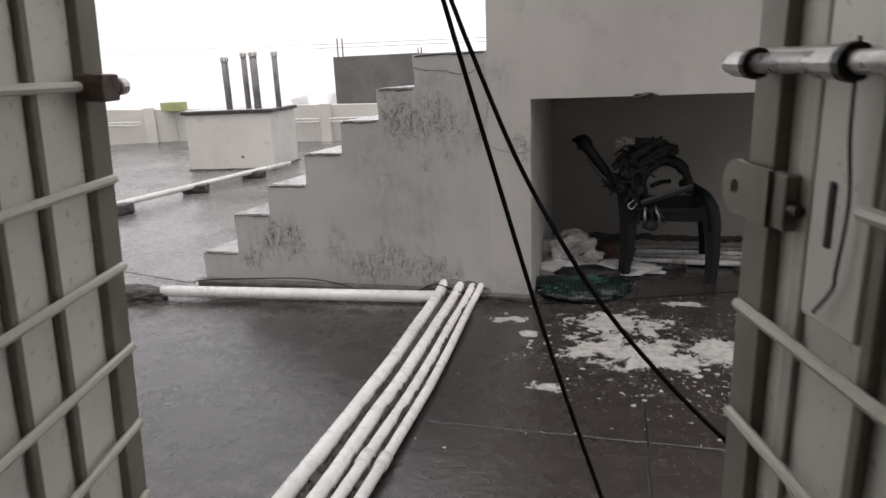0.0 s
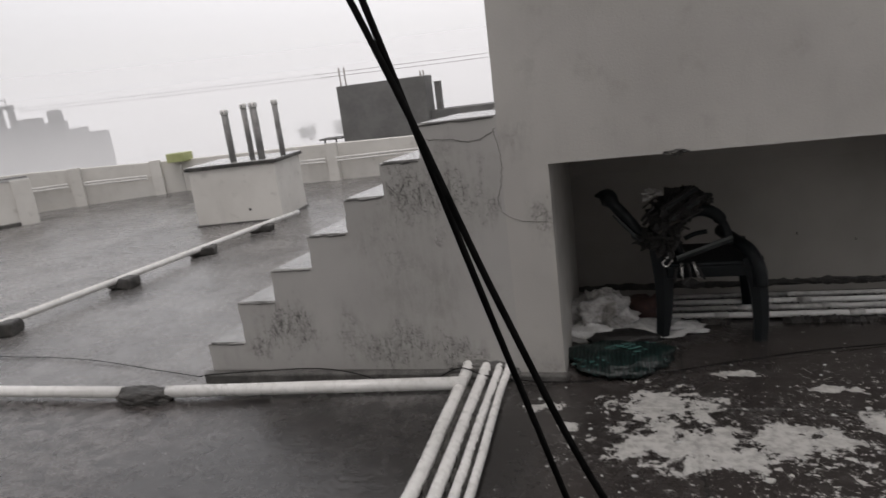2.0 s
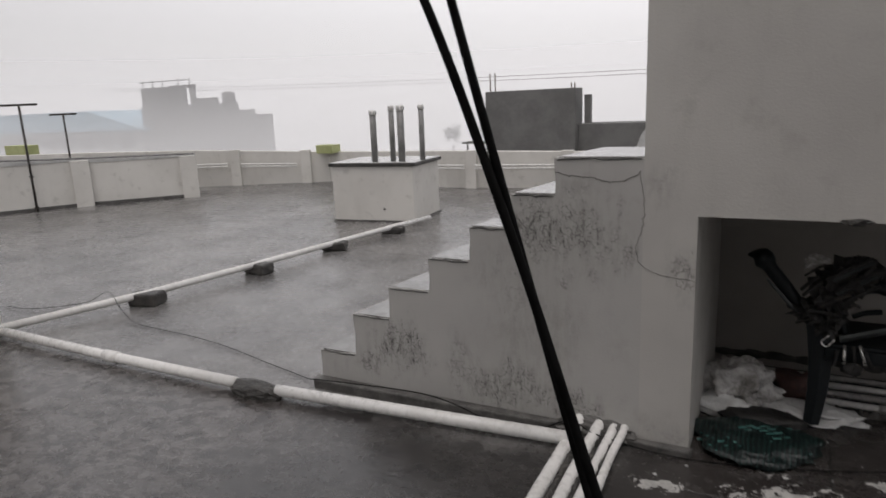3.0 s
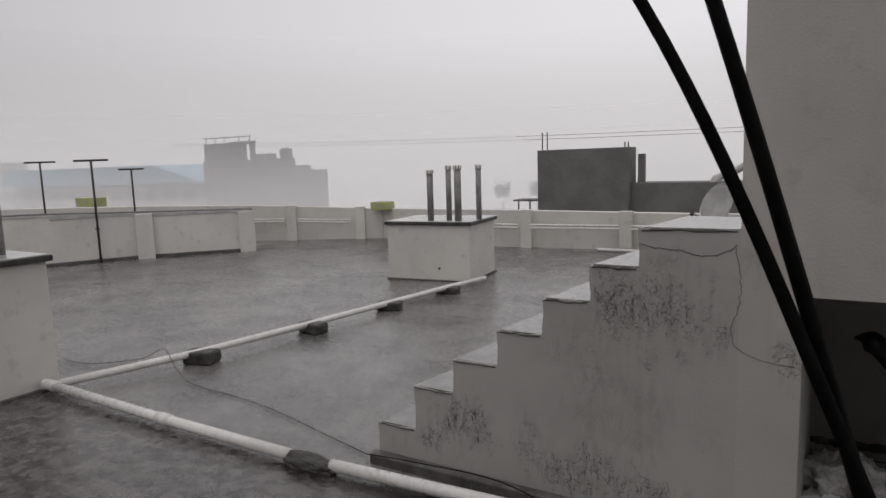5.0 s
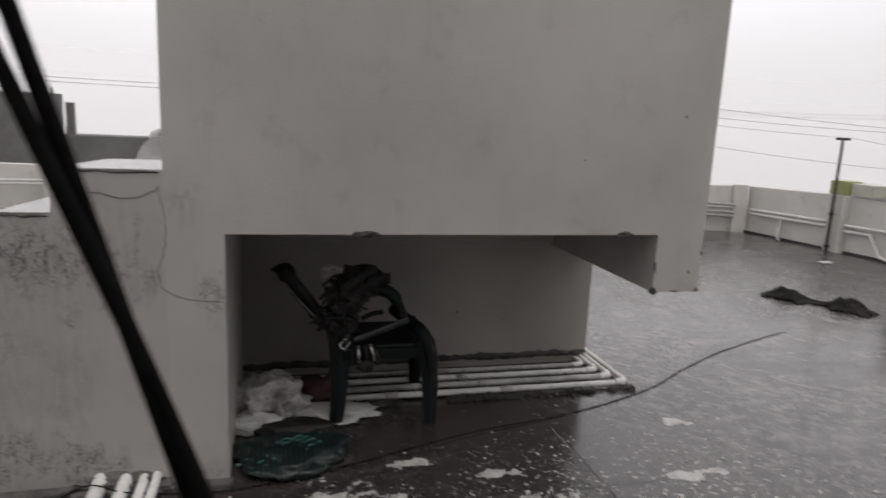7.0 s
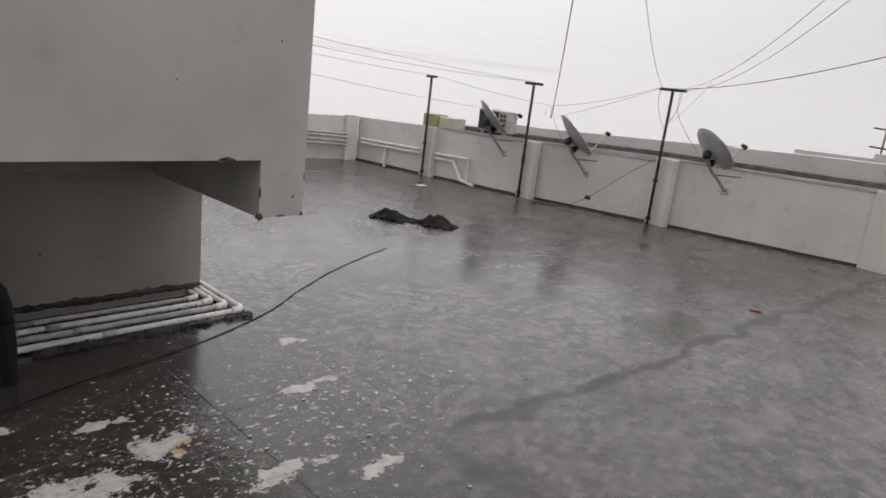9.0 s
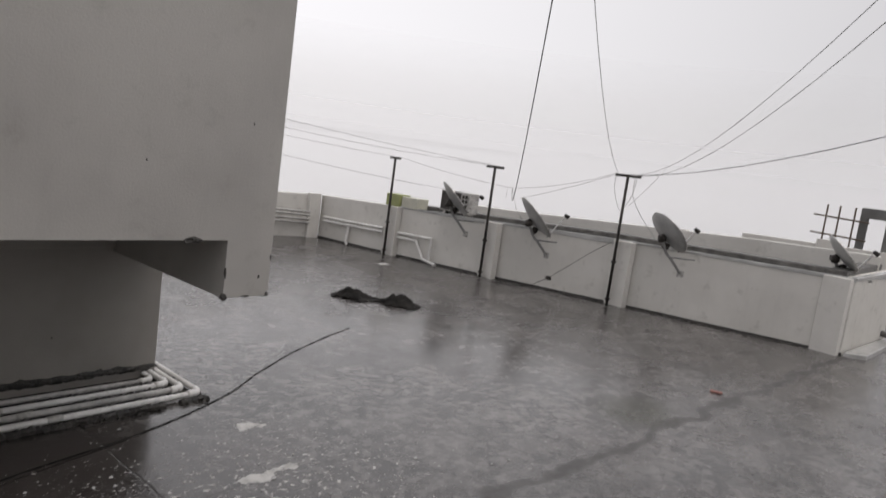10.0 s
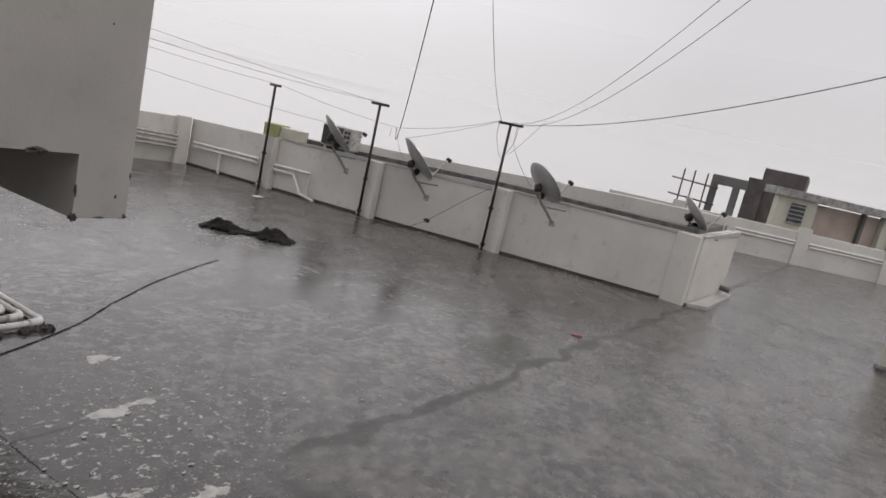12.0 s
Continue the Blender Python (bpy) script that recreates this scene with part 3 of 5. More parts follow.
# added haze sheets, flared so that their inner faces catch more sky
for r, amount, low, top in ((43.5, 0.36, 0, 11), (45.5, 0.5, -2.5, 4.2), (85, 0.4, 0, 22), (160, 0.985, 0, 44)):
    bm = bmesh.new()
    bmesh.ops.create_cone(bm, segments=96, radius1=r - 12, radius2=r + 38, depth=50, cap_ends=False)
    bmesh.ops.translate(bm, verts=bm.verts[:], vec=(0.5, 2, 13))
    thing("haze_sheet", bm, make_haze_sheet("haze_sheet", amount, low, top, r > 150), "see-through sheet standing in for distant rain haze", "rain mist", "structure", smooth=True)

# ---- the stair and the raised tower room ----
XS = (-1.485, -1.249, -1.015, -0.776, -0.55, -0.336, -0.131)
ZS = (0.205, 0.434, 0.603, 0.774, 0.942, 1.101, 1.26)
poly = [(0.24, 0.0), (0.24, ZS[6])]
for i in range(6, -1, -1):
    poly.append((XS[i], ZS[i]))
    poly.append((XS[i], ZS[i - 1] if i else 0.0))
stair = empty("staircase", pose(0, 0, 0), "whitewashed cement staircase stained with black mould", "staircase", "structure")
bm = prism(poly, 3.5, 4.02)
bmesh.ops.subdivide_edges(bm, edges=[e for e in bm.edges if abs(e.verts[0].co.y - e.verts[1].co.y) < 0.01], cuts=6, use_grid_fill=False)
for v in bm.verts:
    if v.co.z > 0.05 and v.co.x < 0.2:
        v.co += Vector((noise.noise(v.co * 9), 0, noise.noise(v.co * 9 + Vector((5, 0, 0))))) * 0.011
for v in bm.verts:
    if v.co.x < 0.2:
        v.co.x += 0.13 * (v.co.y - 3.5)
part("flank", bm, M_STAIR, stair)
for i in range(7):
    x1 = XS[i + 1] if i < 6 else 0.238
    bm = box(XS[i] + 0.012, x1 - 0.004, 3.508, 4.012, ZS[i] - 0.01, ZS[i] + 0.006, 0.003)
    for v in bm.verts:
        if v.co.x < 0.2:
            v.co.x += 0.13 * (v.co.y - 3.5)
    part("tread", bm, M_STEP, stair, "wet worn cement tread")
    edge = [(XS[i] + 0.01 + (x1 - XS[i] - 0.02) * s / 7, 3.499, ZS[i] - 0.004 + 0.008 * noise.noise(Vector((i * 3.1, s * 1.7, 0)))) for s in range(8)]
    part("chipped_edge", tube(edge, [0.003 + 0.006 * abs(noise.noise(Vector((i, s * 2.3, 4)))) for s in range(8)], 5), M_MUD, stair, "blackened chipped step edge")
crack = smooth_line([(-0.13, 3.499, 1.2), (-0.05, 3.499, 1.185), (0.02, 3.499, 1.18), (0.08, 3.499, 1.165), (0.15, 3.499, 1.165), (0.2, 3.499, 1.185), (0.23, 3.499, 1.21)], 14)
part("crack", tube([p + Vector((0, 0, 0.008 * noise.noise(p * 60) + 0.005 * noise.noise(p * 170))) for p in crack], [0.001 + 0.0018 * abs(noise.noise(p * 40)) for p in crack], 4), M_MUD, stair, "dark crack under the top step")
crack = smooth_line([(0.225, 3.499, 1.2), (0.245, 3.499, 1.06), (0.235, 3.499, 0.97), (0.212, 3.499, 0.88), (0.235, 3.499, 0.82), (0.3, 3.499, 0.785), (0.36, 3.499, 0.775), (0.43, 3.499, 0.77)], 14)
part("crack", tube([p + Vector((0.009 * noise.noise(p * 50) + 0.004 * noise.noise(p * 150), 0, 0)) for p in crack], [0.0007 + 0.0008 * abs(noise.noise(p * 40)) for p in crack], 4), M_MUD, stair, "dark crack down the plaster joint")
skirt = [(-1.52, 3.5), (-1.5, 3.43), (-0.8, 3.44), (-0.15, 3.45), (-0.1, 3.5)]
part("plinth", prism(skirt, -0.01, 0.055, "z", 0.01), M_CEMENT, stair, "dark cement fillet along the base")
part("plinth", prism([(0.17, 3.5), (0.2, 3.46), (0.46, 3.455), (0.47, 3.5)], -0.01, 0.035, "z", 0.008), M_CEMENT, stair, "dark cement fillet along the base")

tower = empty("tower_room", pose(0, 0, 0), "plain whitewashed raised tower room over an open recess", "tower room", "structure")
front = [(0.24, -0.02), (0.45, -0.02), (0.45, 1.03), (2.285, 1.03), (2.285, 0.768), (2.518, 0.768), (2.518, 3.5), (0.24, 3.5)]
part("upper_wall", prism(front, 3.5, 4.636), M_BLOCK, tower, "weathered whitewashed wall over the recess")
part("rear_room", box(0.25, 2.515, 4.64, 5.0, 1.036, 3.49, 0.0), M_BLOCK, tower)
# guessed part, added where a band of shade crosses the wall head
part("back_band", box(0.452, 2.283, 4.6, 4.634, 0.79, 1.028, 0.004), M_RECESS, tower)
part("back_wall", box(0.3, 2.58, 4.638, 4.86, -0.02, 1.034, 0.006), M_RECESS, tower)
part("joint", box(2.3, 2.304, 4.6385, 4.642, 0.03, 0.75, 0), M_MUD, tower, "thin dark plaster joint")
for x, w in ((0.98, 0.05), (2.12, 0.045)):
    part("drip", lump((x, 3.505, 1.032), (w, 0.02, 0.016), 0.5, 2, 2, int(x * 9)), M_MUD, tower, "dark mortar blob at the lintel edge")
for i, (x, y, z, a, b) in enumerate(((2.29, 3.503, 0.772, 0.016, 0.02), (2.3, 3.52, 0.77, 0.02, 0.014), (2.512, 3.503, 0.775, 0.01, 0.012), (2.5, 3.51, 0.77, 0.03, 0.006), (2.515, 3.505, 0.95, 0.006, 0.02), (2.4, 3.503, 0.77, 0.03, 0.005), (2.287, 3.503, 0.88, 0.004, 0.03))):
    part("chip", lump((x, y, z), (a, 0.008, b), 0.6, 2.5, 2, i + 20), M_MUD, tower, "dark chipped plaster at the beam edge")
grime = bmesh.new()
for i in range(26):
    x = 0.5 + i * 0.08
    join(grime, lump((x, 4.632, 0.062 + 0.01 * noise.noise(Vector((x * 5, 0, 0)))), (0.07, 0.008, 0.02), 0.8, 2.5, 2, i))
part("grime_band", grime, M_MUD, tower, "black grime along the wall foot")
for x, z, r in ((0.9, 0.62, 0.008), (1.7, 0.35, 0.01), (2.0, 0.3, 0.008), (2.36, 1.55, 0.006), (1.9, 1.35, 0.005), (2.46, 0.86, 0.009)):
    part("stain_pock", lump((x, 3.5 if z > 1.03 or x > 2.3 else 4.638, z), (r * 0.55, 0.003, r * 0.9), 0.5, 3, 2, int(z * 10)), M_MUD, tower)

# ---- the outer parapets ----
par = empty("parapet", pose(0, 0, 0), "whitewashed outer parapet with pilasters and service pipes", "parapet", "structure")
part("wall_run", wall_run([(-21.0, 6.0), (-12.5, 9.6), (-10.15, 10.6), (-7.7, 11.85)], 0.14, -0.02, [0.82, 0.8, 0.76, 0.62]), M_WALL, par)
part("wall_run", wall_run([(-7.7, 11.85), (-4.7, 11.35), (-2.4, 11.6), (1.5, 11.2), (6.9, 9.82), (7.78, 9.66)], 0.14, -0.02, [0.62, 0.66, 0.62, 0.64, 0.71, 0.72]), M_WALL, par)
for x, y, a, h in ((-9.4, 10.93, 28, 0.74), (-11.2, 10.1, 23, 0.78), (-8.1, 11.6, 28, 0.68), (-4.2, 11.36, 4, 0.67), (-2.5, 11.52, 3, 0.65), (-0.6, 11.35, -6, 0.66), (7.62, 9.66, -10, 0.74)):
    ob = part("pilaster", box(-0.1, 0.1, -0.06, 0.06, -0.01, h, 0.006), M_WALL, par)
    ob.matrix_basis = pose(x, y, 0, 0, 0, a)
for z in (0.41, 0.36):
    part("pipe", tube([(-11.1, 10.05, z + 0.06), (-9.5, 10.8, z + 0.05)], 0.018), M_PVC, par)
    part("pipe", tube([(-9.25, 10.92, z + 0.04), (-8.2, 11.42, z)], 0.018), M_PVC, par)
    part("pipe", tube([(-4.9, 11.25, z), (-4.3, 11.25, z)], 0.018), M_PVC, par)
    part("pipe", tube([(-4.1, 11.27, z), (-2.6, 11.46, z)], 0.018), M_PVC, par)
    part("pipe", tube([(-2.4, 11.47, z), (0.5, 11.2, z)], 0.018), M_PVC, par)
part("pipe", tube([(-2.9, 11.3, 0.03), (-1.5, 11.3, 0.03)], 0.025), M_PVC, par)
for z in (0.45, 0.4, 0.33, 0.27):
    part("pipe", tube([(3.5, 10.6, z), (6.9, 9.72, z), (7.52, 9.6, z - 0.02)], 0.02), M_PVCD, par)
thing("lime_box", box(-7.82, -7.42, 11.6, 11.9, 0.6, 0.77, 0.01), M_GREEN, "lime green painted box on the parapet corner", "box")


RIGHT = [(7.78, 9.66), (7.95, 8.17), (8.22, 6.42), (8.62, 4.65), (9.1, 2.06), (10.95, 1.87)]
RTOP = [0.72, 0.76, 0.79, 0.84, 0.86, 0.92]
rw = empty("well_parapet", pose(0, 0, 0), "whitewashed low parapet round a light well", "parapet", "structure")
part("wall_run", wall_run(RIGHT, 0.16, -0.02, RTOP), M_WALL, rw)
shelf = RIGHT[1:]
# added strip, raised to show as the dark far inner side of the well
part("ledge", wall_run([(x + 0.17, y + 0.12) for x, y in shelf[:4]] + [(10.9, 2.05)], 0.22, 0.3, [t + 0.065 for t in RTOP[1:]]), M_CEMENT, rw, "dark strip behind the parapet")
coping_run(shelf, RTOP[1:], rw, "wet pale coping line")
part("rear_wall", wall_run([(9.8, 8.6), (10.1, 7.5), (10.5, 3.5), (10.62, 2.3), (10.66, 2.05)], 0.14, -0.02, [0.86, 0.87, 1.06, 1.09, 1.09]), M_WALL, rw)
for x, y, a, h in ((7.95, 8.1, 82, 0.76), (8.2, 6.36, 79, 0.79), (8.61, 4.56, 78, 0.84), (9.05, 2.22, 80, 0.86), (10.47, 4.6, 85, 1.03)):
    q = part("pilaster", box(-0.14, 0.14, -0.05, 0.05, -0.01, h, 0.006), M_WALL, rw)
    q.matrix_basis = pose(x, y, 0, 0, 0, a)
part("damp_foot", wall_run([(x - 0.015, y - 0.01) for x, y in RIGHT[:5]], 0.03, -0.01, [0.03] * 5, bevel=0.004), M_MUD, rw, "dark damp foot of the wall")
part("drain_fillet", prism([(9.05, 2.03), (9.2, 1.82), (10.8, 1.72), (10.9, 1.86)], -0.01, 0.05, "z", 0.01), M_TREAD, rw, "pale cement fillet at the foot")
thing("drain_outlet", tube([(10.75, 1.9, 0.12), (10.75, 1.76, 0.1)], 0.04, 12), M_CEMENT, "dark drain pipe stub in the wall foot", "drain pipe")
thing("lime_box", box(7.93, 8.18, 8.0, 8.28, 0.765, 0.95, 0.008), M_GREEN, "lime green painted box on the parapet", "box")
thing("cream_box", box(7.98, 8.23, 7.66, 7.99, 0.77, 0.93, 0.008), M_CREAM, "cream painted cement box on the parapet", "box")
wp = empty("wall_pipes", pose(0, 0, 0), "white water pipes fixed along the parapet", "water pipe")
for pts in ([(7.74, 9.5, 0.37), (7.86, 8.4, 0.39), (7.9, 8.25, 0.39)], [(7.74, 9.5, 0.31), (7.86, 8.4, 0.33), (7.9, 8.25, 0.33)], [(7.82, 8.95, 0.38), (7.78, 8.95, 0.04)],
            [(7.94, 7.95, 0.37), (8.02, 7.32, 0.38), (8.0, 7.32, 0.04)], [(7.94, 7.95, 0.3), (7.99, 7.6, 0.3), (7.96, 7.4, 0.06), (7.92, 7.1, 0.03)], [(7.8, 8.95, 0.03), (7.72, 8.85, 0.03)]):
    part("pipe", tube(pts, 0.022), M_PVC, wp)

LEFT = [(-12.6, 4.2), (-10.85, 6.75), (-10.15, 8.05), (-8.9, 9.45), (-9.6, 9.95)]
lw = empty("well_parapet", pose(0, 0, 0), "whitewashed low parapet with pilasters round a light well", "parapet", "structure")
part("wall_run", wall_run(LEFT, 0.16, -0.02, [0.9, 0.86, 0.8, 0.76, 0.76]), M_WALL, lw)
part("ledge", wall_run([(x - 0.14, y + 0.1) for x, y in LEFT[:4]], 0.22, 0.3, [0.93, 0.89, 0.83, 0.79]), M_CEMENT, lw, "dark strip behind the parapet")
coping_run(LEFT[:4], [0.9, 0.86, 0.8, 0.76], lw, "wet pale coping line")
part("footing", wall_run([(x + 0.03, y - 0.02) for x, y in LEFT[:4]], 0.1, -0.01, [0.06] * 4), M_CEMENT, lw, "dark damp foot of the wall")
for x, y, a, h in ((-10.12, 8.0, 55, 0.8), (-8.98, 9.33, 48, 0.76), (-11.6, 5.62, 56, 0.86)):
    q = part("pilaster", box(-0.14, 0.14, -0.05, 0.05, -0.01, h, 0.006), M_WALL, lw)
    q.matrix_basis = pose(x, y, 0, 0, 0, a)
ew = empty("end_parapet", pose(0, 0, 0), "cream washed low parapet at the terrace end", "parapet", "structure")
part("wall_run", wall_run([(10.9, -0.25), (9.0, 0.03), (8.85, -4.0)], 0.16, -0.02, [0.98, 0.98, 0.98]), M_CREAM, ew)
part("footing", box(8.8, 9.05, -0.12, 0.06, -0.01, 0.03, 0.008), M_CEMENT, ew, "broken dark cement at the corner foot")

# ---- the doorway building in which the camera starts ----
room = empty("stair_room", pose(0, 0, 0), "whitewashed stair head room with an open doorway", "stair room", "structure")
part("front_wall", box(-1.6, 0.36, 0.22, 0.4, -0.34, 3.0, 0.006), M_WALL, room)
part("front_wall", box(1.14, 2.3, 0.22, 0.4, -0.34, 3.0, 0.006), M_WALL, room)
part("lintel", box(0.36, 1.14, 0.22, 0.4, 2.12, 3.0, 0.004), M_WALL, room)
part("side_wall", box(-1.6, -1.42, -4.0, 0.22, -0.34, 3.0, 0.004), M_WALL, room)
part("side_wall", box(2.12, 2.3, -4.0, 0.22, -0.34, 3.0, 0.004), M_WALL, room)
part("rear_wall", box(-1.6, 2.3, -4.2, -4.0, -0.34, 3.0, 0.004), M_WALL, room)
part("landing", box(-1.42, 2.12, -4.0, 0.22, -0.4, 0.004, 0.004), M_CEMENT, room)
tagged(new("ceiling", mesh_of("ceiling", box(-1.8, 2.5, -4.3, 0.46, 3.0, 3.14, 0.01), M_WALL)), "whitewashed concrete roof slab with overhang", "ceiling", kind="structure")


def gate_leaf(m, side, length, label, lock):
    """A sheet-metal gate leaf; side: on which side of the leaf its bars stand out."""
    ob = empty("gate_leaf", m, label, "gate", group="gate leaves")
    s = side

    def slab(x0, x1, d0, d1, z0, z1, b=0.002):
        a, c = sorted((s * d0, s * d1))
        return box(length - x1, length - x0, a, c, z0, z1, b)

    part("sheet", slab(0.02, length - 0.02, -0.004, 0.0, 0.05, 2.03, 0), M_SHEET, ob, "cream painted steel sheet")
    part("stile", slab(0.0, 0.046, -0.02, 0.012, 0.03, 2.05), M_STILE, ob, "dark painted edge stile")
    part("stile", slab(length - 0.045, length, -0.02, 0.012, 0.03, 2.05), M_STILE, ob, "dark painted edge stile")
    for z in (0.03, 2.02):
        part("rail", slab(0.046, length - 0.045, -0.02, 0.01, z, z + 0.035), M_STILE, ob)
    if lock:
        part("strip", slab(0.076, 0.094, 0.001, 0.006, 0.07, 2.0), M_GATE, ob)
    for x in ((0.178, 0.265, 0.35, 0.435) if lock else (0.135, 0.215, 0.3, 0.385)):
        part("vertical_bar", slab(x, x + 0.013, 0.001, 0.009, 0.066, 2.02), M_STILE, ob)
    for i in range(17):
        z = 0.965 + (i - 8) * 0.1125
        if not 0.1 < z < 2.0 or (lock and i == 9):
            if lock and i == 9:
                part("rod", tube([(length - 0.175, s * 0.017, z + 0.01), (0.03, s * 0.017, z + 0.01)], 0.0058), M_GATE, ob)
            continue
        part("rod", tube([(length - 0.012, s * 0.017, z), (0.03, s * 0.017, z)], 0.0058), M_GATE, ob)
    if lock:
        bolt = part("bolt", tube([(length + 0.012, s * 0.03, 1.184), (length - 0.34, s * 0.03, 1.184)], 0.0078, 12), M_STEEL, ob, "worn steel sliding bolt", True)
        for x in (0.0, 0.13, 0.26):
            part("collar", tube([(length - x - 0.005, s * 0.03, 1.184), (length - x - 0.032, s * 0.03, 1.184)], 0.0112, 12), M_STEEL, bolt)
            part("ring", tube([(length - x - 0.032, s * 0.03, 1.184), (length - x - 0.04, s * 0.03, 1.184)], 0.0128, 12), M_IRON, bolt)
        part("lock_plate", slab(0.1, 0.17, 0.001, 0.008, 0.99, 1.3), M_SHEET, ob, "pale steel lock plate")
        part("keyhole_slot", slab(0.122, 0.13, 0.007, 0.0095, 1.05, 1.1), M_IRON, ob, "dark slot")
        hasp = bmesh.new()
        n = 20
        outer = [(0.026 * math.cos(2 * math.pi * i / n), 0.026 * math.sin(2 * math.pi * i / n)) for i in range(n)]
        for i in range(n):
            x, z = outer[i]
            if x < -0.002:
                outer[i] = (-0.06 if x < -0.012 else x, 0.024 * (1 if z > 0 else -1))
        inner = [(0.008 * math.cos(2 * math.pi * i / n), 0.008 * math.sin(2 * math.pi * i / n)) for i in range(n)]
        rows = [[hasp.verts.new((length + 0.002 + x, s * (0.016 + d), 1.074 + z)) for x, z in ring] for d in (0, 0.006) for ring in (outer, inner)]
        for i in range(n):
            j = (i + 1) % n
            for a, b in ((0, 1), (1, 3), (3, 2), (2, 0)):
                hasp.faces.new((rows[a][i], rows[a][j], rows[b][j], rows[b][i]))
        bmesh.ops.recalc_face_normals(hasp, faces=hasp.faces[:])
        # hasp and catch: their shadow side is put into the darker stile colour
        part("hasp", hasp, M_STILE, ob, "dark-toned hasp tongue with a padlock hole")
        part("catch", slab(0.05, 0.08, 0.006, 0.018, 1.051, 1.097), M_STILE, ob)
        part("stud", tube([(length - 0.08, s * 0.012, 1.07), (length - 0.092, s * 0.012, 1.07)], 0.005), M_IRON, ob)
        part("loose_wire", tube(smooth_line([(length - 0.155, s * 0.02, 1.2), (length - 0.15, s * 0.016, 1.14), (length - 0.155, s * 0.014, 1.09), (length - 0.15, s * 0.014, 1.04), (length - 0.148, s * 0.014, 1.025), (length - 0.128, s * 0.014, 1.0)]), 0.0014, 5), M_IRON, ob, "thin dark wire")
    else:
        bolt = part("bolt_socket", tube([(length + 0.006, s * 0.03, 1.189), (length - 0.06, s * 0.03, 1.189)], 0.0105, 12), M_STEEL, ob, "worn steel bolt socket", True)
        part("ring", tube([(length - 0.012, s * 0.03, 1.189), (length - 0.02, s * 0.03, 1.189)], 0.0115, 12), M_RUST, bolt)
        part("bracket", slab(0.03, 0.07, 0.012, 0.044, 1.174, 1.204), M_RUST, ob, "rusty bracket")
    for z in (0.35, 1.7):
        part("hinge", tube([(0, 0, z), (0, 0, z + 0.09)], 0.012), M_STILE, ob)
    return ob


gate_leaf(pose(0.367, 0.425, 0, 0, 0, 105.1) @ pose(0, 0, 1, 4) @ pose(0, 0, -1), -1, 0.54, "cream sheet-metal gate leaf standing open, with bars and bolt socket", False)
gate_leaf(pose(1.122, 0.39, 0, 0, 0, 105.1), 1, 0.54, "cream sheet-metal gate leaf standing open, with bolt and hasp", True)

# ---- pipes over the floor ----
run = empty("pipe_bundle", pose(0, 0, 0), "four old white pipes bedded side by side in cement", "water pipe")
LANES = ((-0.032, -0.018, -0.035, -0.08, 0.029), (0.056, 0.067, 0.058, 0.02, 0.026), (0.122, 0.139, 0.122, 0.08, 0.02), (0.166, 0.192, 0.184, 0.15, 0.018))


def lane_x(lane, y):
    """Where a pipe of the bundle lies across the floor, at y along it."""
    knots = ((3.3, lane[0]), (2.5, lane[1]), (1.75, lane[2]), (0.45, lane[3]))
    for (ya, xa), (yb, xb) in zip(knots, knots[1:]):
        if y >= yb:
            return xa + (xb - xa) * max(0.0, ya - y) / (ya - yb)
    return lane[3]


for n, lane in enumerate(LANES):
    x0, r = lane[0], lane[4]
    pts = smooth_line([(x0 + 0.018, 3.55, 0.08), (x0 + 0.012, 3.44, 0.055), *((lane_x(lane, y), y, 0.03) for y in (3.3, 2.9, 2.5, 2.1, 1.75, 1.1, 0.45))], 6)
    q = part("pipe", tube([p + Vector((0.005 * noise.noise(p * 3 + Vector((x0 * 50, 0, 0))), 0, 0)) for p in pts], r, 12), M_PVC, run, "white pvc pipe", True)
    for y in ((1.95, 0.9) if n > 1 else (1.2,)):
        part("coupling", tube([(lane_x(lane, y), y, 0.03), (lane_x(lane, y - 0.06), y - 0.06, 0.03)], r * 1.22, 12), M_PVC, q, "", True)
bed = bmesh.new()
for i in range(90):
    y = 3.4 - i * 0.033
    for n in range(3):
        wide = lane_x(LANES[n + 1], y) - lane_x(LANES[n], y) - LANES[n][4] - LANES[n + 1][4]
        x = (lane_x(LANES[n], y) + LANES[n][4] + lane_x(LANES[n + 1], y) - LANES[n + 1][4]) / 2 + 0.006 * noise.noise(Vector((y * 4, n * 9, 0)))
        join(bed, lump((x, y, 0.01), (0.009 + wide * 0.5, 0.034, 0.032 + 0.02 * noise.noise(Vector((y * 7, n * 7, 1)))), 0.7, 2, 1, i))
    join(bed, lump((lane_x(LANES[0], y) - 0.03, y, 0.004), (0.016, 0.034, 0.02), 0.7, 2, 1, i + 7))
tagged(part("cement_bed", bed, M_MUD, run, "crumbling dark cement between the pipes"), kind="stuff")
heap = lump((0.045, 3.5, 0.03), (0.17, 0.06, 0.06), 0.45, 2.6, 4, 3, 0.0)
part("mortar_patch", heap, M_CEMENT, run, "rough dark mortar where the pipes enter the wall")

drain = empty("drain_pipe_run", pose(0, 0, 0), "long white drain pipe lying over the wet floor", "drain pipe")
part("pipe", tube([(0.0, 3.35, 0.05), (-0.8, 3.3, 0.048), (-1.6, 3.25, 0.045)], 0.032, 14), M_PVC, drain, "", True)
part("pipe", tube([(-1.88, 3.24, 0.045), (-2.9, 3.23, 0.05), (-4.22, 3.24, 0.06)], 0.032, 14), M_PVC, drain, "", True)
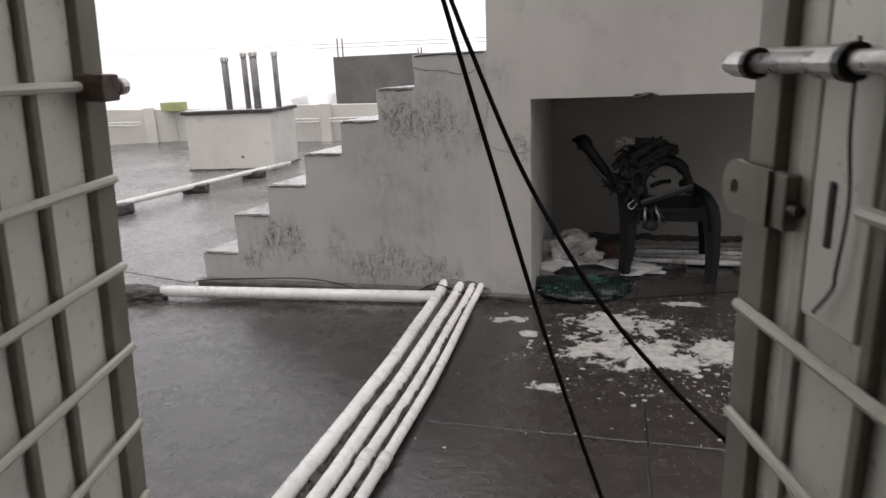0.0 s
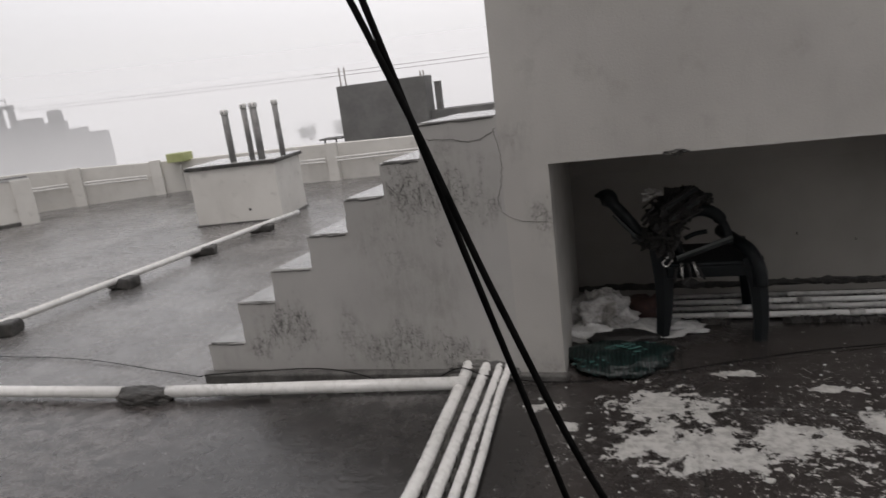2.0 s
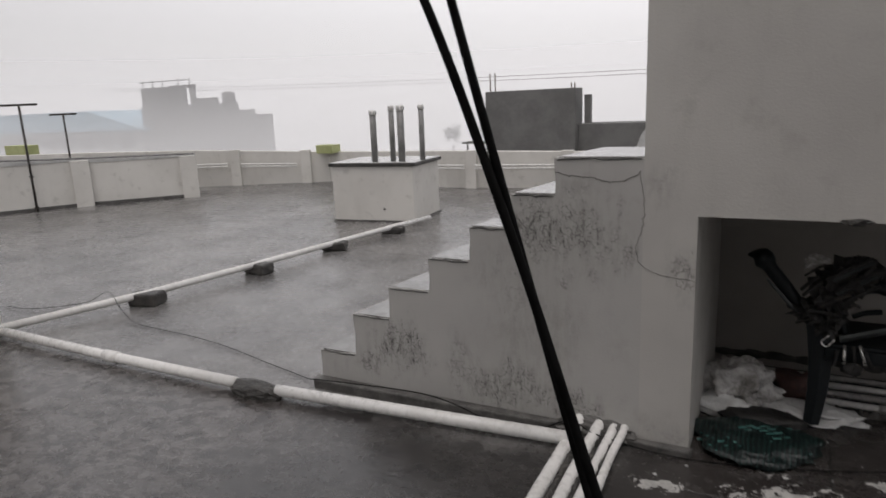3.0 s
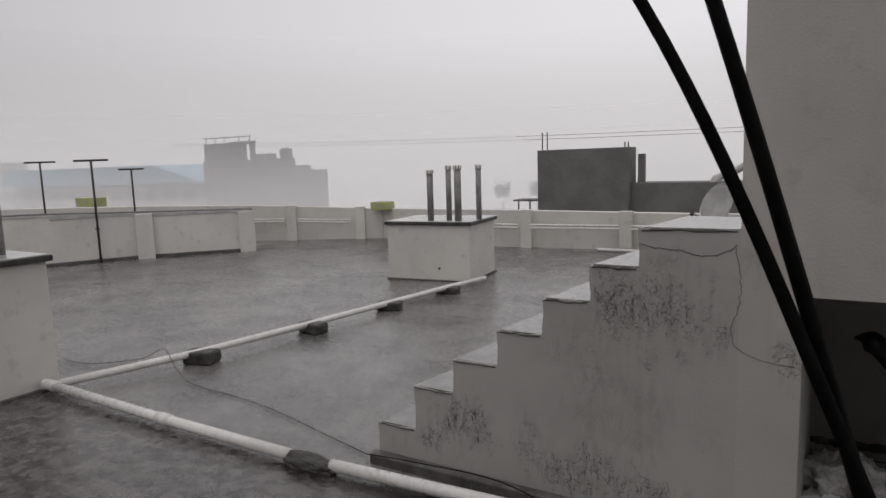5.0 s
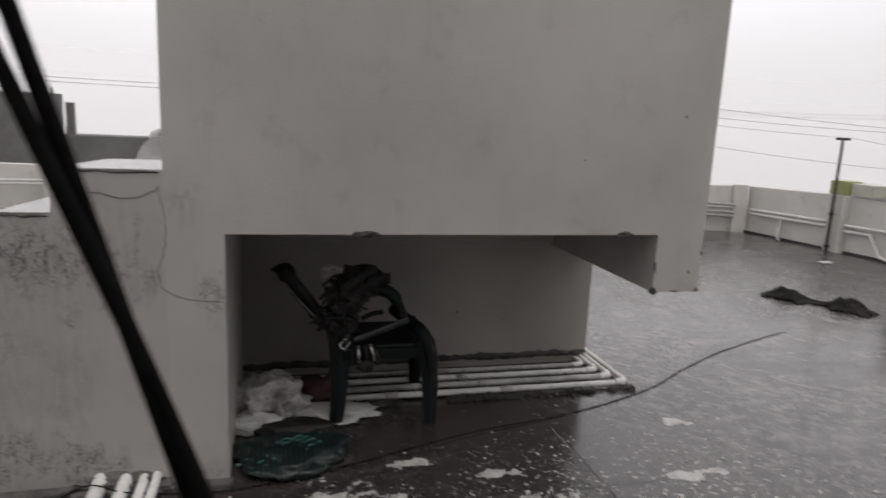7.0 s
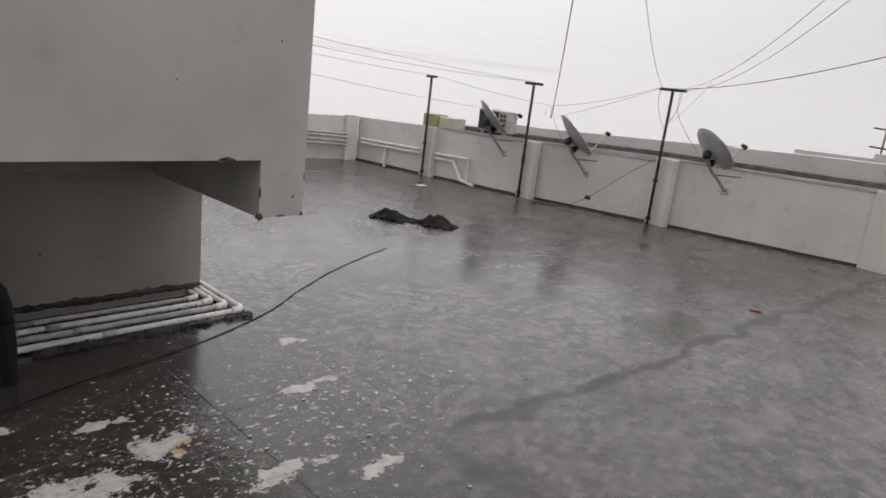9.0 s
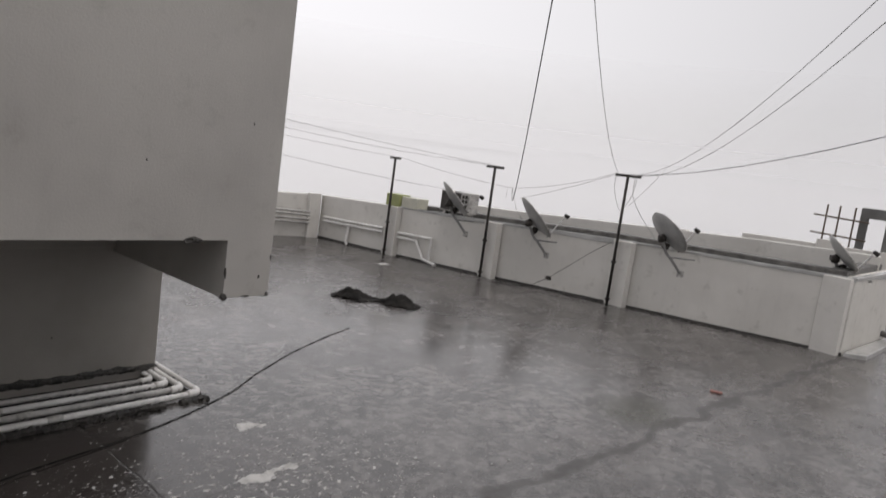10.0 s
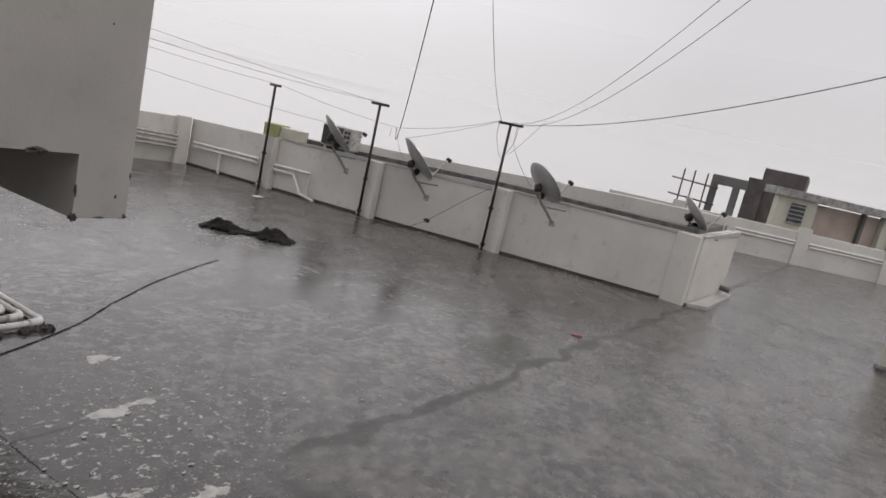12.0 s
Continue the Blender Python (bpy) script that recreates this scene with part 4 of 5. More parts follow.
part("coupling", tube([(-2.86, 3.23, 0.05), (-2.98, 3.23, 0.051)], 0.038, 14), M_PVC, drain, "", True)
part("elbow", tube(smooth_line([(-4.16, 3.24, 0.06), (-4.26, 3.24, 0.06), (-4.29, 3.22, 0.06)], 4), 0.039, 14), M_PVC, drain, "", True)
part("pipe", tube([(-4.19, 3.26, 0.065), (-3.85, 4.22, 0.085), (-3.67, 5.32, 0.085), (-3.54, 6.38, 0.08), (-3.42, 7.4, 0.075), (-3.3, 8.1, 0.07)], 0.03, 14), M_PVC, drain, "", True)
part("mortar_lump", lump((-1.74, 3.24, 0.025), (0.175, 0.07, 0.058), 0.2, 1.6, 4, 5, 0.0), M_MUD, drain, "dark cement lump over the pipe joint")
for i, (x, y, a, h) in enumerate(((-3.83, 4.22, 20, 0.105), (-3.66, 5.34, -10, 0.1), (-3.55, 6.4, 25, 0.09), (-3.42, 7.4, 10, 0.08))):
    b = box(-0.13, 0.13, -0.085, 0.085, 0, h, 0.02)
    bmesh.ops.subdivide_edges(b, edges=b.edges[:], cuts=1, use_grid_fill=True)
    for v in b.verts:
        v.co += Vector((noise.noise(v.co * 12 + Vector((i, 0, 0))), noise.noise(v.co * 12 + Vector((0, i, 3))), 0.4 * noise.noise(v.co * 12))) * 0.018
        v.co.z = max(v.co.z, 0)
    q = thing("pipe_block", b, M_MUD, "rough dark cement block under the drain pipe", "cement block", group="pipe blocks")
    q.matrix_world = pose(x, y, 0, 0, 0, a)
foot = empty("wall_foot_pipes", pose(0, 0, 0), "three flaking white pipes along the recess wall foot", "water pipe")
for i, (y, x1) in enumerate(((4.21, 2.61), (4.31, 2.56), (4.41, 2.52), (4.51, 2.48))):
    r = 0.017 if i < 3 else 0.014
    q = part("pipe", tube([(0.47, y + 0.01, 0.025), (1.4, y + 0.004 * i, 0.025), (x1, y, 0.025)], r, 10), M_PVCD if i in (1, 3) else M_PVC, foot, "flaking white pipe", True)
    part("elbow", tube(smooth_line([(x1 - 0.05, y, 0.025), (x1 + 0.01, y + 0.012, 0.025), (x1 + 0.028, y + 0.06, 0.025)], 4), r * 1.3, 10), M_PVC, q, "", True)
    part("return_pipe", tube([(x1 + 0.028, y + 0.05, 0.025), (x1 + 0.03 + 0.02 * (2.66 - x1), 5.2, 0.025)], r, 10), M_PVC, q, "", True)
    for x in (1.2 + 0.13 * i, 1.85 - 0.1 * i):
        part("coupling", tube([(x, y + 0.002, 0.025), (x + 0.07, y + 0.002, 0.025)], r * 1.2, 10), M_PVCD, q, "", True)
gr = bmesh.new()
for i in range(70):
    x = 0.5 + i * 0.031
    for y in (4.255, 4.365, 4.47, 4.16):
        if noise.noise(Vector((x * 6, y * 9, 0))) > -0.15:
            join(gr, lump((x, y, 0.008), (0.03, 0.024, 0.024), 0.7, 2, 1, i))
tagged(part("silt", gr, M_MUD, foot, "black silt caught between the pipes"), kind="stuff")


def duct_box(m, w, d, h, pipes, label):
    """A plastered duct box with a thin cover slab and vent pipes; origin at its front right foot."""
    ob = empty("duct_box", m, label, "duct box", group="duct boxes")
    part("body", box(-w, 0, 0, d, -0.02, h, 0.012), M_WALL, ob)
    part("slab", box(-w - 0.03, 0.04, -0.03, d + 0.03, h, h + 0.045, 0.008), M_MUD, ob, "dark cover slab with black drip edge")
    part("slab_top", box(-w - 0.015, 0.025, -0.015, d + 0.015, h + 0.04, h + 0.052, 0.004), M_TREAD, ob, "wet pale slab top")
    part("damp_foot", box(-w - 0.02, 0.02, -0.02, d + 0.02, -0.01, 0.022, 0.006), M_CEMENT, ob)
    part("weep_hole", tube([(-0.45 * w + 0.1, -0.002, 0.17), (-0.45 * w + 0.1, 0.02, 0.17)], 0.018, 10), M_MUD, ob, "dark weep hole")
    for x, y, r, top in pipes:
        q = part("vent_pipe", tube([(x, y, h + 0.04), (x + 0.004, y, top - 0.06)], r, 12), M_GREYPIPE, ob, "grey vent pipe", True)
        part("cap", tube([(x + 0.004, y, top - 0.06), (x + 0.004, y, top - 0.045), (x + 0.004, y, top)], [r * 1.15, r * 1.15, r * 1.1], 12), M_PVC, q, "pale cap", True)
        for a in range(8):
            c, s = math.cos(a * math.pi / 4), math.sin(a * math.pi / 4)
            part("slot", tube([(x + 0.004 + c * r * 1.12, y + s * r * 1.12, top - 0.05), (x + 0.004 + c * r * 1.12, y + s * r * 1.12, top - 0.012)], r * 0.14, 4), M_IRON, q)
    return ob


duct_box(pose(-3.49, 8.06, 0, 0, 0, 6.7), 1.19, 0.9, 0.735, ((-0.58, 0.1, 0.042, 1.45), (-0.36, 0.2, 0.036, 1.5), (-0.2, 0.13, 0.046, 1.5), (0.0, 0.35, 0.036, 1.5)), "whitewashed duct box with four grey vent pipes")
duct_box(pose(-4.33, 2.1, 0, 0, 0, 0), 1.3, 1.26, 0.935, ((-0.33, 1.09, 0.055, 1.84), (-0.9, 0.5, 0.045, 1.6)), "whitewashed duct box with a black slab edge")


# ---- clothes line posts, wires and cables ----
def t_post(x, y, h, w, a):
    ob = empty("line_post", pose(x, y, 0, 0, 0, a), "black iron clothes line post shaped like a T", "clothes post", group="clothes line posts")
    part("pole", tube([(0, 0, 0), (0, 0, h)], 0.019, 10), M_IRON, ob, "", True)
    part("crossbar", box(-w / 2, w / 2, -0.018, 0.018, h - 0.01, h + 0.025, 0.004), M_IRON, ob)
    part("clamp", tube([(0, 0, h * 0.33), (0, 0, h * 0.33 + 0.03)], 0.034, 10), M_IRON, ob)
    part("clamp", tube([(0, 0, 0.06), (0, 0, 0.09)], 0.034, 10), M_IRON, ob)
    return ob


POSTS = ((7.84, 8.1, 1.49, 0.28, 75), (8.1, 6.4, 1.55, 0.34, 78), (8.5, 4.62, 1.66, 0.38, 78))
for p in POSTS:
    t_post(*p)
t_post(-10.42, 7.32, 1.76, 0.55, 40)
t_post(-13.6, 8.1, 1.8, 0.6, 40).location.z = 0
t_post(-12.2, 9.2, 1.6, 0.5, 40).location.z = 0


def wire(name, pts, r, label, mat=M_RUBBER):
    return thing(name, tube(pts, r, 6), mat, label, "cable", smooth=True)


TOPS = [Vector((x, y, h + 0.03)) for x, y, h, w, a in POSTS]
KNOT = Vector((8.3, 6.2, 1.3))
for a, b, sag in ((TOPS[1], (2.56, 8.9, 2.2), 0.1), (TOPS[1] + Vector((0.1, 0, 0)), (2.56, 9.1, 2.08), 0.14), (TOPS[0] + Vector((0, -0.12, 0)), KNOT, 0.03), (TOPS[0], (2.56, 8.9, 2.02), 0.1),
                  ((8.2, 7.0, 1.14), (2.56, 8.9, 1.86), 0.12), (KNOT, TOPS[2] + Vector((0, 0.15, 0)), 0.05), (KNOT + Vector((0, -0.15, -0.12)), TOPS[2] + Vector((0, 0.17, -0.02)), 0.02)):
    wire("clothes_line", hanging(a, b, sag), 0.0026, "thin grey wire clothes line between posts", M_GREYPIPE)
wire("overhead_cable", hanging(TOPS[2], (2.275, 0.278, 3.287), 0.465), 0.0021, "thin grey overhead cable sagging to the roof", M_GREYPIPE)
wire("overhead_cable", hanging(TOPS[2], (2.2, 0.133, 3.268), 0.517), 0.0021, "thin grey overhead cable sagging to the roof", M_GREYPIPE)
wire("overhead_cable", hanging(TOPS[2] + Vector((0, -0.14, 0)), (2.99, -1.99, 3.42), 0.36), 0.0034, "thin dark overhead cable sagging to the roof")
wire("overhead_cable", hanging(TOPS[2] + Vector((0, 0.12, -0.02)), (2.49, 2.33, 3.47), 0.36), 0.0026, "thin dark overhead cable rising to the tower", M_GREYPIPE)
wire("overhead_cable", hanging(KNOT, (2.594, 2.167, 3.124), 0.743), 0.0034, "thin dark overhead cable rising to the tower")
wire("dish_lead", [KNOT, KNOT + Vector((0.03, -0.08, -0.25)), (8.4, 6.02, 0.87)], 0.003, "thin grey lead dropping to the parapet", M_GREYPIPE)
wire("dish_lead", [KNOT + Vector((0, 0.08, -0.02)), KNOT + Vector((0, 0.09, -0.14))], 0.003, "thin grey cable end hanging loose", M_GREYPIPE)
wire("dish_lead", hanging((8.5, 4.55, 1.3), (6.9, 3.5, 1.73), 0.02), 0.002, "thin grey stay from post to overhead cable", M_GREYPIPE)
wire("dish_lead", smooth_line([TOPS[2] + Vector((0, -0.1, 0)), (8.48, 4.5, 1.42), (8.55, 4.35, 1.15), (8.6, 4.18, 0.95)]), 0.0035, "thin grey lead from post to dish", M_GREYPIPE)
wire("dish_lead", smooth_line([TOPS[2] + Vector((0.02, -0.12, 0)), (8.5, 4.52, 1.45), (8.48, 4.6, 1.25)]), 0.0035, "thin grey lead tied to the post", M_GREYPIPE)
wire("dish_lead", smooth_line([TOPS[2] + Vector((0, 0.16, 0)), (8.5, 4.78, 1.5), (8.49, 4.7, 1.3), (8.48, 4.64, 1.22)]), 0.0035, "thin grey lead tied to the post", M_GREYPIPE)
wire("dish_lead", smooth_line([(8.54, 4.72, 0.8), (8.42, 4.95, 0.6), (8.3, 5.25, 0.32), (8.22, 5.42, 0.17), (8.12, 5.7, 0.02), (8.0, 6.1, 0.008)]), 0.0035, "thin dark lead hanging down the parapet")
thing("lead_plug", lump((8.24, 5.38, 0.2), (0.02, 0.05, 0.028), 0.3, 2, 2, 3), M_IRON, "black connector hanging on the lead", "connector")
wire("rope", smooth_line([(-1.2, 11.28, 0.02), (0, 11.2, 0.02)]), 0.01, "pale rope on the floor")
for o in (0, 0.25):
    wire("overhead_cable", hanging((-60, 45, 4.0 + o), (60, 42, 3.6 + o), 1.1), 0.014, "thin far overhead power cable", M_IRON)

CABLE_1 = [(1.9, 0.75, 0.012), (1.4, 0.95, 0.012), (1.1, 1.08, 0.02), (0.973, 1.159, 0.2), (0.881, 1.215, 0.403), (0.805, 1.24, 0.607), (0.74, 1.243, 0.81), (0.683, 1.236, 1.014), (0.628, 1.226, 1.217), (0.572, 1.225, 1.42), (0.509, 1.242, 1.624), (0.436, 1.287, 1.827), (0.348, 1.37, 2.03), (0.24, 1.45, 2.23), (0.08, 1.1, 2.7), (0.0, 0.47, 3.16)]
CABLE_2 = [(3.0, 1.2, 0.012), (2.5, 1.55, 0.012), (2.15, 1.45, 0.06), (1.846, 1.308, 0.2), (1.406, 1.181, 0.403), (1.094, 1.138, 0.607), (0.884, 1.14, 0.81), (0.747, 1.161, 1.014), (0.654, 1.187, 1.217), (0.573, 1.215, 1.42), (0.475, 1.253, 1.624), (0.328, 1.321, 1.827), (0.098, 1.452, 2.03), (-0.2, 1.55, 2.25), (-0.6, 1.2, 2.7), (-0.7, 0.47, 3.16)]
for c in (CABLE_1, CABLE_2):
    wire("hanging_cable", smooth_line(c, 10), 0.0036, "thick black cable hanging down before the doorway")

line = smooth_line([(-4.96, 3.73, 0.012), (-4.6, 3.75, 0.02), (-4.34, 4.02, 0.02), (-4.0, 4.0, 0.15), (-3.7, 3.9, 0.05), (-3.39, 3.81, 0.012), (-2.66, 3.75, 0.012), (-2.05, 3.61, 0.012), (-1.6, 3.5, 0.012), (-1.45, 3.42, 0.06), (-0.8, 3.41, 0.1), (-0.45, 3.35, 0.07), (-0.26, 3.32, 0.02), (-0.06, 3.42, 0.09), (0.1, 3.4, 0.06), (0.45, 3.44, 0.01), (0.95, 3.56, 0.01), (1.51, 3.75, 0.01), (2.19, 3.92, 0.004), (2.76, 4.15, 0.004), (3.2, 4.43, 0.004), (3.62, 4.66, 0.004), (4.05, 4.85, 0.004), (4.46, 5.01, 0.004)], 6)
wire("floor_wire", [p + Vector((0, 0.008 * noise.noise(p * 3), 0)) for p in line], 0.0028, "thin black wire trailing over the wet floor")


# ---- satellite dishes ----
def dish(m, aim, label, r=0.3):
    """A wall dish: shallow bowl, arm with feed and a slanting wall tube; the wall is at local y = 0."""
    ob = empty("satellite_dish", m, label, "satellite dish", group="satellite dishes")
    bowl = bmesh.new()
    rings, n = [], 28
    turn = Euler((radians(aim[0]), 0, radians(aim[1]))).to_matrix()
    c = Vector((0, -0.2, 0.42))
    for side in (0, 1):
        for i in range(7):
            rr = r * i / 6
            z = 0.22 * rr * rr / r + (0.008 if side else 0)
            rings.append([bowl.verts.new(c + turn @ Vector((rr * math.cos(2 * math.pi * j / n) * 0.94, rr * math.sin(2 * math.pi * j / n), z))) for j in range(n)])
    for s in (0, 7):
        for a, b in zip(rings[s:s + 7], rings[s + 1:s + 7]):
            for j in range(n):
                bowl.faces.new((a[j], a[(j + 1) % n], b[(j + 1) % n], b[j]))
    for j in range(n):
        bowl.faces.new((rings[6][j], rings[6][(j + 1) % n], rings[13][(j + 1) % n], rings[13][j]))
    bmesh.ops.remove_doubles(bowl, verts=bowl.verts[:], dist=0.0005)
    bmesh.ops.recalc_face_normals(bowl, faces=bowl.faces[:])
    part("bowl", bowl, M_DISH, ob, "weathered grey pressed-steel bowl", True)
    part("mount_box", lump(c + turn @ Vector((0.0, 0.0, -0.05)), (0.055, 0.05, 0.05), 0.4, 2, 2, 1), M_IRON, ob, "black bracket behind the bowl")
    part("mount_box", lump(c + turn @ Vector((0.06, -0.14, -0.035)), (0.045, 0.055, 0.05), 0.4, 2, 2, 2), M_IRON, ob, "black bracket behind the bowl")
    part("rim", tube([c + turn @ Vector((r * 0.94 * math.cos(2 * math.pi * i / 28), r * math.sin(2 * math.pi * i / 28), 0.22 * r + 0.004)) for i in range(29)], 0.008, 5), M_STEEL, ob, "rolled steel rim")
    p0 = c + turn @ Vector((0, -0.04, -0.06))
    part("wall_tube", tube(smooth_line([p0, (0.02, -0.15, 0.22), (0.08, -0.1, 0.14), (0.17, -0.02, 0.0)], 5), 0.018, 8), M_GREYPIPE, ob)
    part("wall_plate", box(0.13, 0.21, -0.02, 0.004, -0.05, 0.03, 0.004), M_STEEL, ob)
    part("stay", tube([(0.05, -0.13, 0.17), (0.34, -0.03, 0.19)], 0.011, 6), M_GREYPIPE, ob)
    f = c + turn @ Vector((0, -r * 0.7, r * 1.2))
    part("arm", tube([c + turn @ Vector((0, -r * 0.95, 0.04)), f], 0.011, 6), M_STEEL, ob)
    part("feed", tube([f - turn @ Vector((0, -0.03, -0.03)), f + turn @ Vector((0, -0.03, 0.05))], [0.022, 0.03], 10), M_IRON, ob, "black feed horn")
    return ob


for x, y, z, b, r in ((8.02, 6.83, 0.58, 152, 0.29), (8.28, 5.63, 0.5, 148, 0.32), (8.62, 3.95, 0.59, 156, 0.29), (9.7, 2.3, 0.64, 125, 0.25)):
    dish(pose(x, y, z, 0, 0, 260), (48, b), "weathered grey satellite dish fixed to the parapet", r)
dish(pose(-1.0, 11.2, 0.35, 0, 0, 0), (70, -40), "pale satellite dish fixed to the outer parapet", 0.32)

ac = empty("outdoor_unit", pose(8.19, 7.1, 0.795, 0, 0, 262), "white air conditioner outdoor unit standing on the parapet", "air conditioner")
part("casing", box(-0.31, 0.31, -0.02, 0.18, 0.03, 0.34, 0.012), M_PVCD, ac)
part("fan_grille", box(-0.28, 0.13, -0.035, -0.018, 0.05, 0.32, 0.006), M_IRON, ac, "black fan grille")
for i in range(4):
    for j in range(2):
        part("vent", box(0.165 + j * 0.065, 0.21 + j * 0.065, -0.026, -0.017, 0.055 + i * 0.066, 0.1 + i * 0.066, 0.002), M_IRON, ac)
for x in (-0.25, 0.2):
    part("foot", box(x, x + 0.06, 0.0, 0.17, -0.01, 0.035, 0.003), M_STEEL, ac)

# ---- under the tower: chair, scrap, sack and mat ----
chair = empty("plastic_chair", pose(0, 0, 0), "broken dark green plastic armchair heaped with scrap", "chair")


def leg(x0, y0, x1, y1, h, w0, w1):
    b = bmesh.new()
    rows = []
    for i in range(7):
        t = i / 6
        x, y, w = x0 + (x1 - x0) * t, y0 + (y1 - y0) * t, w0 + (w1 - w0) * t
        x += 0.015 * math.sin(t * math.pi)
        rows.append([b.verts.new((x + dx * w, y + dy * 0.03, h * t)) for dx, dy in ((-0.5, -0.5), (0, -1.0), (0.5, -0.5), (0.5, 0.5), (-0.5, 0.5))])
    for a, c in zip(rows, rows[1:]):
        for j in range(5):
            b.faces.new((a[j], a[(j + 1) % 5], c[(j + 1) % 5], c[j]))
    b.faces.new(rows[0][::-1])
    b.faces.new(rows[-1])
    return b


part("leg", leg(0.915, 3.97, 0.925, 4.02, 0.47, 0.062, 0.11), M_CHAIR, chair)
part("leg", leg(1.378, 3.93, 1.352, 3.98, 0.42, 0.06, 0.095), M_CHAIR, chair)
part("leg", leg(1.4, 4.4, 1.33, 4.3, 0.44, 0.06, 0.08), M_CHAIR, chair)
part("leg", leg(0.93, 4.42, 0.96, 4.32, 0.44, 0.06, 0.08), M_CHAIR, chair)
seat = box(0.93, 1.33, 3.98, 4.36, 0.375, 0.4, 0.012, None)
part("seat", seat, M_CHAIR, chair)
part("apron", box(0.95, 1.33, 3.965, 3.985, 0.325, 0.385, 0.006), M_CHAIR, chair)
part("armrest", tube(smooth_line([(1.385, 3.94, 0.28), (1.375, 3.95, 0.37), (1.34, 4.0, 0.45), (1.29, 4.12, 0.475), (1.25, 4.3, 0.48)]), [0.034] * 33, 8), M_CHAIR, chair, "", True)
# the tipped backrest: a rim round an open middle, and the rail below it
rim = bmesh.new()
tube(smooth_line([(1.02, 4.06, 0.43), (1.0, 4.07, 0.53), (1.04, 4.09, 0.61), (1.12, 4.1, 0.645), (1.2, 4.1, 0.62), (1.245, 4.08, 0.55), (1.26, 4.05, 0.47)]), [0.026] * 10 + [0.032] * 27 + [0.022] * 12, 8, rim)
tube(smooth_line([(1.05, 4.09, 0.5), (1.1, 4.1, 0.52), (1.16, 4.1, 0.53)]), 0.012, 6, rim)
part("backrest", rim, M_CHAIR, chair, "", True)
rail = bmesh.new()
for a, b in (((1.0, 3.97, 0.432), (1.268, 3.99, 0.522)), ((1.0, 3.99, 0.418), (1.268, 4.01, 0.508))):
    tube([a, b], 0.013, 6, rail)
part("arm_rail", rail, M_CHAIRP, chair, "dull green-grey arm rail")
part("armrest", tube(smooth_line([(0.9, 4.05, 0.47), (0.832, 4.03, 0.55), (0.775, 4.02, 0.635), (0.72, 4.02, 0.705), (0.685, 4.02, 0.752), (0.65, 4.02, 0.772), (0.615, 4.02, 0.772)]), [0.03] * 26 + [0.031, 0.033, 0.036, 0.04, 0.043, 0.045, 0.046, 0.046, 0.046, 0.045, 0.044, 0.042, 0.038, 0.034, 0.03, 0.026, 0.022, 0.018, 0.015, 0.012, 0.01, 0.008, 0.006], 8), M_CHAIR, chair, "snapped armrest sticking up", True)
part("armrest_strip", tube([(0.82, 3.99, 0.535), (0.755, 3.99, 0.61), (0.7, 3.99, 0.672)], [0.008, 0.009, 0.006], 6), M_CHAIRP, chair, "pale torn edge of the armrest")
scrap = empty("scrap_heap", pose(0, 0, 0), "dark tangled scrap and wire piled on the chair", "scrap")
for i, (c, q) in enumerate((((0.87, 4.03, 0.535), (0.07, 0.07, 0.05)), ((0.95, 4.06, 0.59), (0.08, 0.09, 0.11)), ((1.02, 4.1, 0.68), (0.1, 0.09, 0.08)), ((0.95, 4.02, 0.49), (0.06, 0.07, 0.07)), ((1.07, 4.12, 0.72), (0.07, 0.07, 0.045)), ((1.163, 4.09, 0.7), (0.026, 0.03, 0.028)))):
    part("scrap_lump", lump(c, q, 0.75, 3.2, 3, i + 3), M_SCRAP, scrap)
for i in range(7):
    a = Vector((0.93 + 0.012 * i, 3.985 + 0.012 * (i % 3), 0.685 - 0.016 * i))
    d = Vector((0.17 - 0.006 * i, 0.05, 0.098 - 0.004 * i))
    part("stick", tube([a, a + d * 0.5 + Vector((0, -0.008, 0.006)), a + d], (0.007, 0.01, 0.006)[i % 3], 6), (M_SCRAP, M_CHAIRP, M_IRON)[i % 3], scrap)
rng = random.Random(4)
for i in range(34):
    a = rng.uniform(-0.5, 1.1)
    c = Vector((rng.uniform(0.87, 1.1), rng.uniform(3.97, 4.08), rng.uniform(0.48, 0.74)))
    if c.x > 1.04 and c.z < 0.64:
        c.x -= 0.12
    d = Vector((math.cos(a), 0.2 * math.sin(a * 5), math.sin(a))) * rng.uniform(0.03, 0.085)
    part("stick", tube([c - d, c + d * 0.3 + Vector((0, -0.012, 0.01)), c + d], rng.choice((0.004, 0.006, 0.009)), 6), M_SCRAP if i % 5 else M_IRON, scrap)
for i, (x, z0, z1) in enumerate(((0.995, 0.385, 0.315), (1.02, 0.41, 0.33), (1.052, 0.41, 0.315), (1.075, 0.415, 0.335), (1.09, 0.4, 0.325))):
    part("metal_tube", tube([(x, 3.955, z0), (x + 0.012 * (i - 1), 3.935, z1)], 0.007, 8), M_STEEL if i % 2 else M_SCRAP, scrap, "dull steel tube end", True)
part("bundle_end", lump((1.05, 3.94, 0.31), (0.04, 0.025, 0.03), 0.6, 3, 2, 7), M_SCRAP, scrap)
part("pale_rag", lump((0.895, 4.05, 0.755), (0.04, 0.015, 0.028), 0.8, 2.2, 3, 9), M_BAG, scrap, "small pale rag")
part("wire_loop", tube(smooth_line([(0.96, 3.95, 0.45), (0.93, 3.94, 0.42), (0.95, 3.94, 0.4), (0.98, 3.95, 0.43)]), 0.004, 5), M_STEEL, scrap, "thin bright wire")
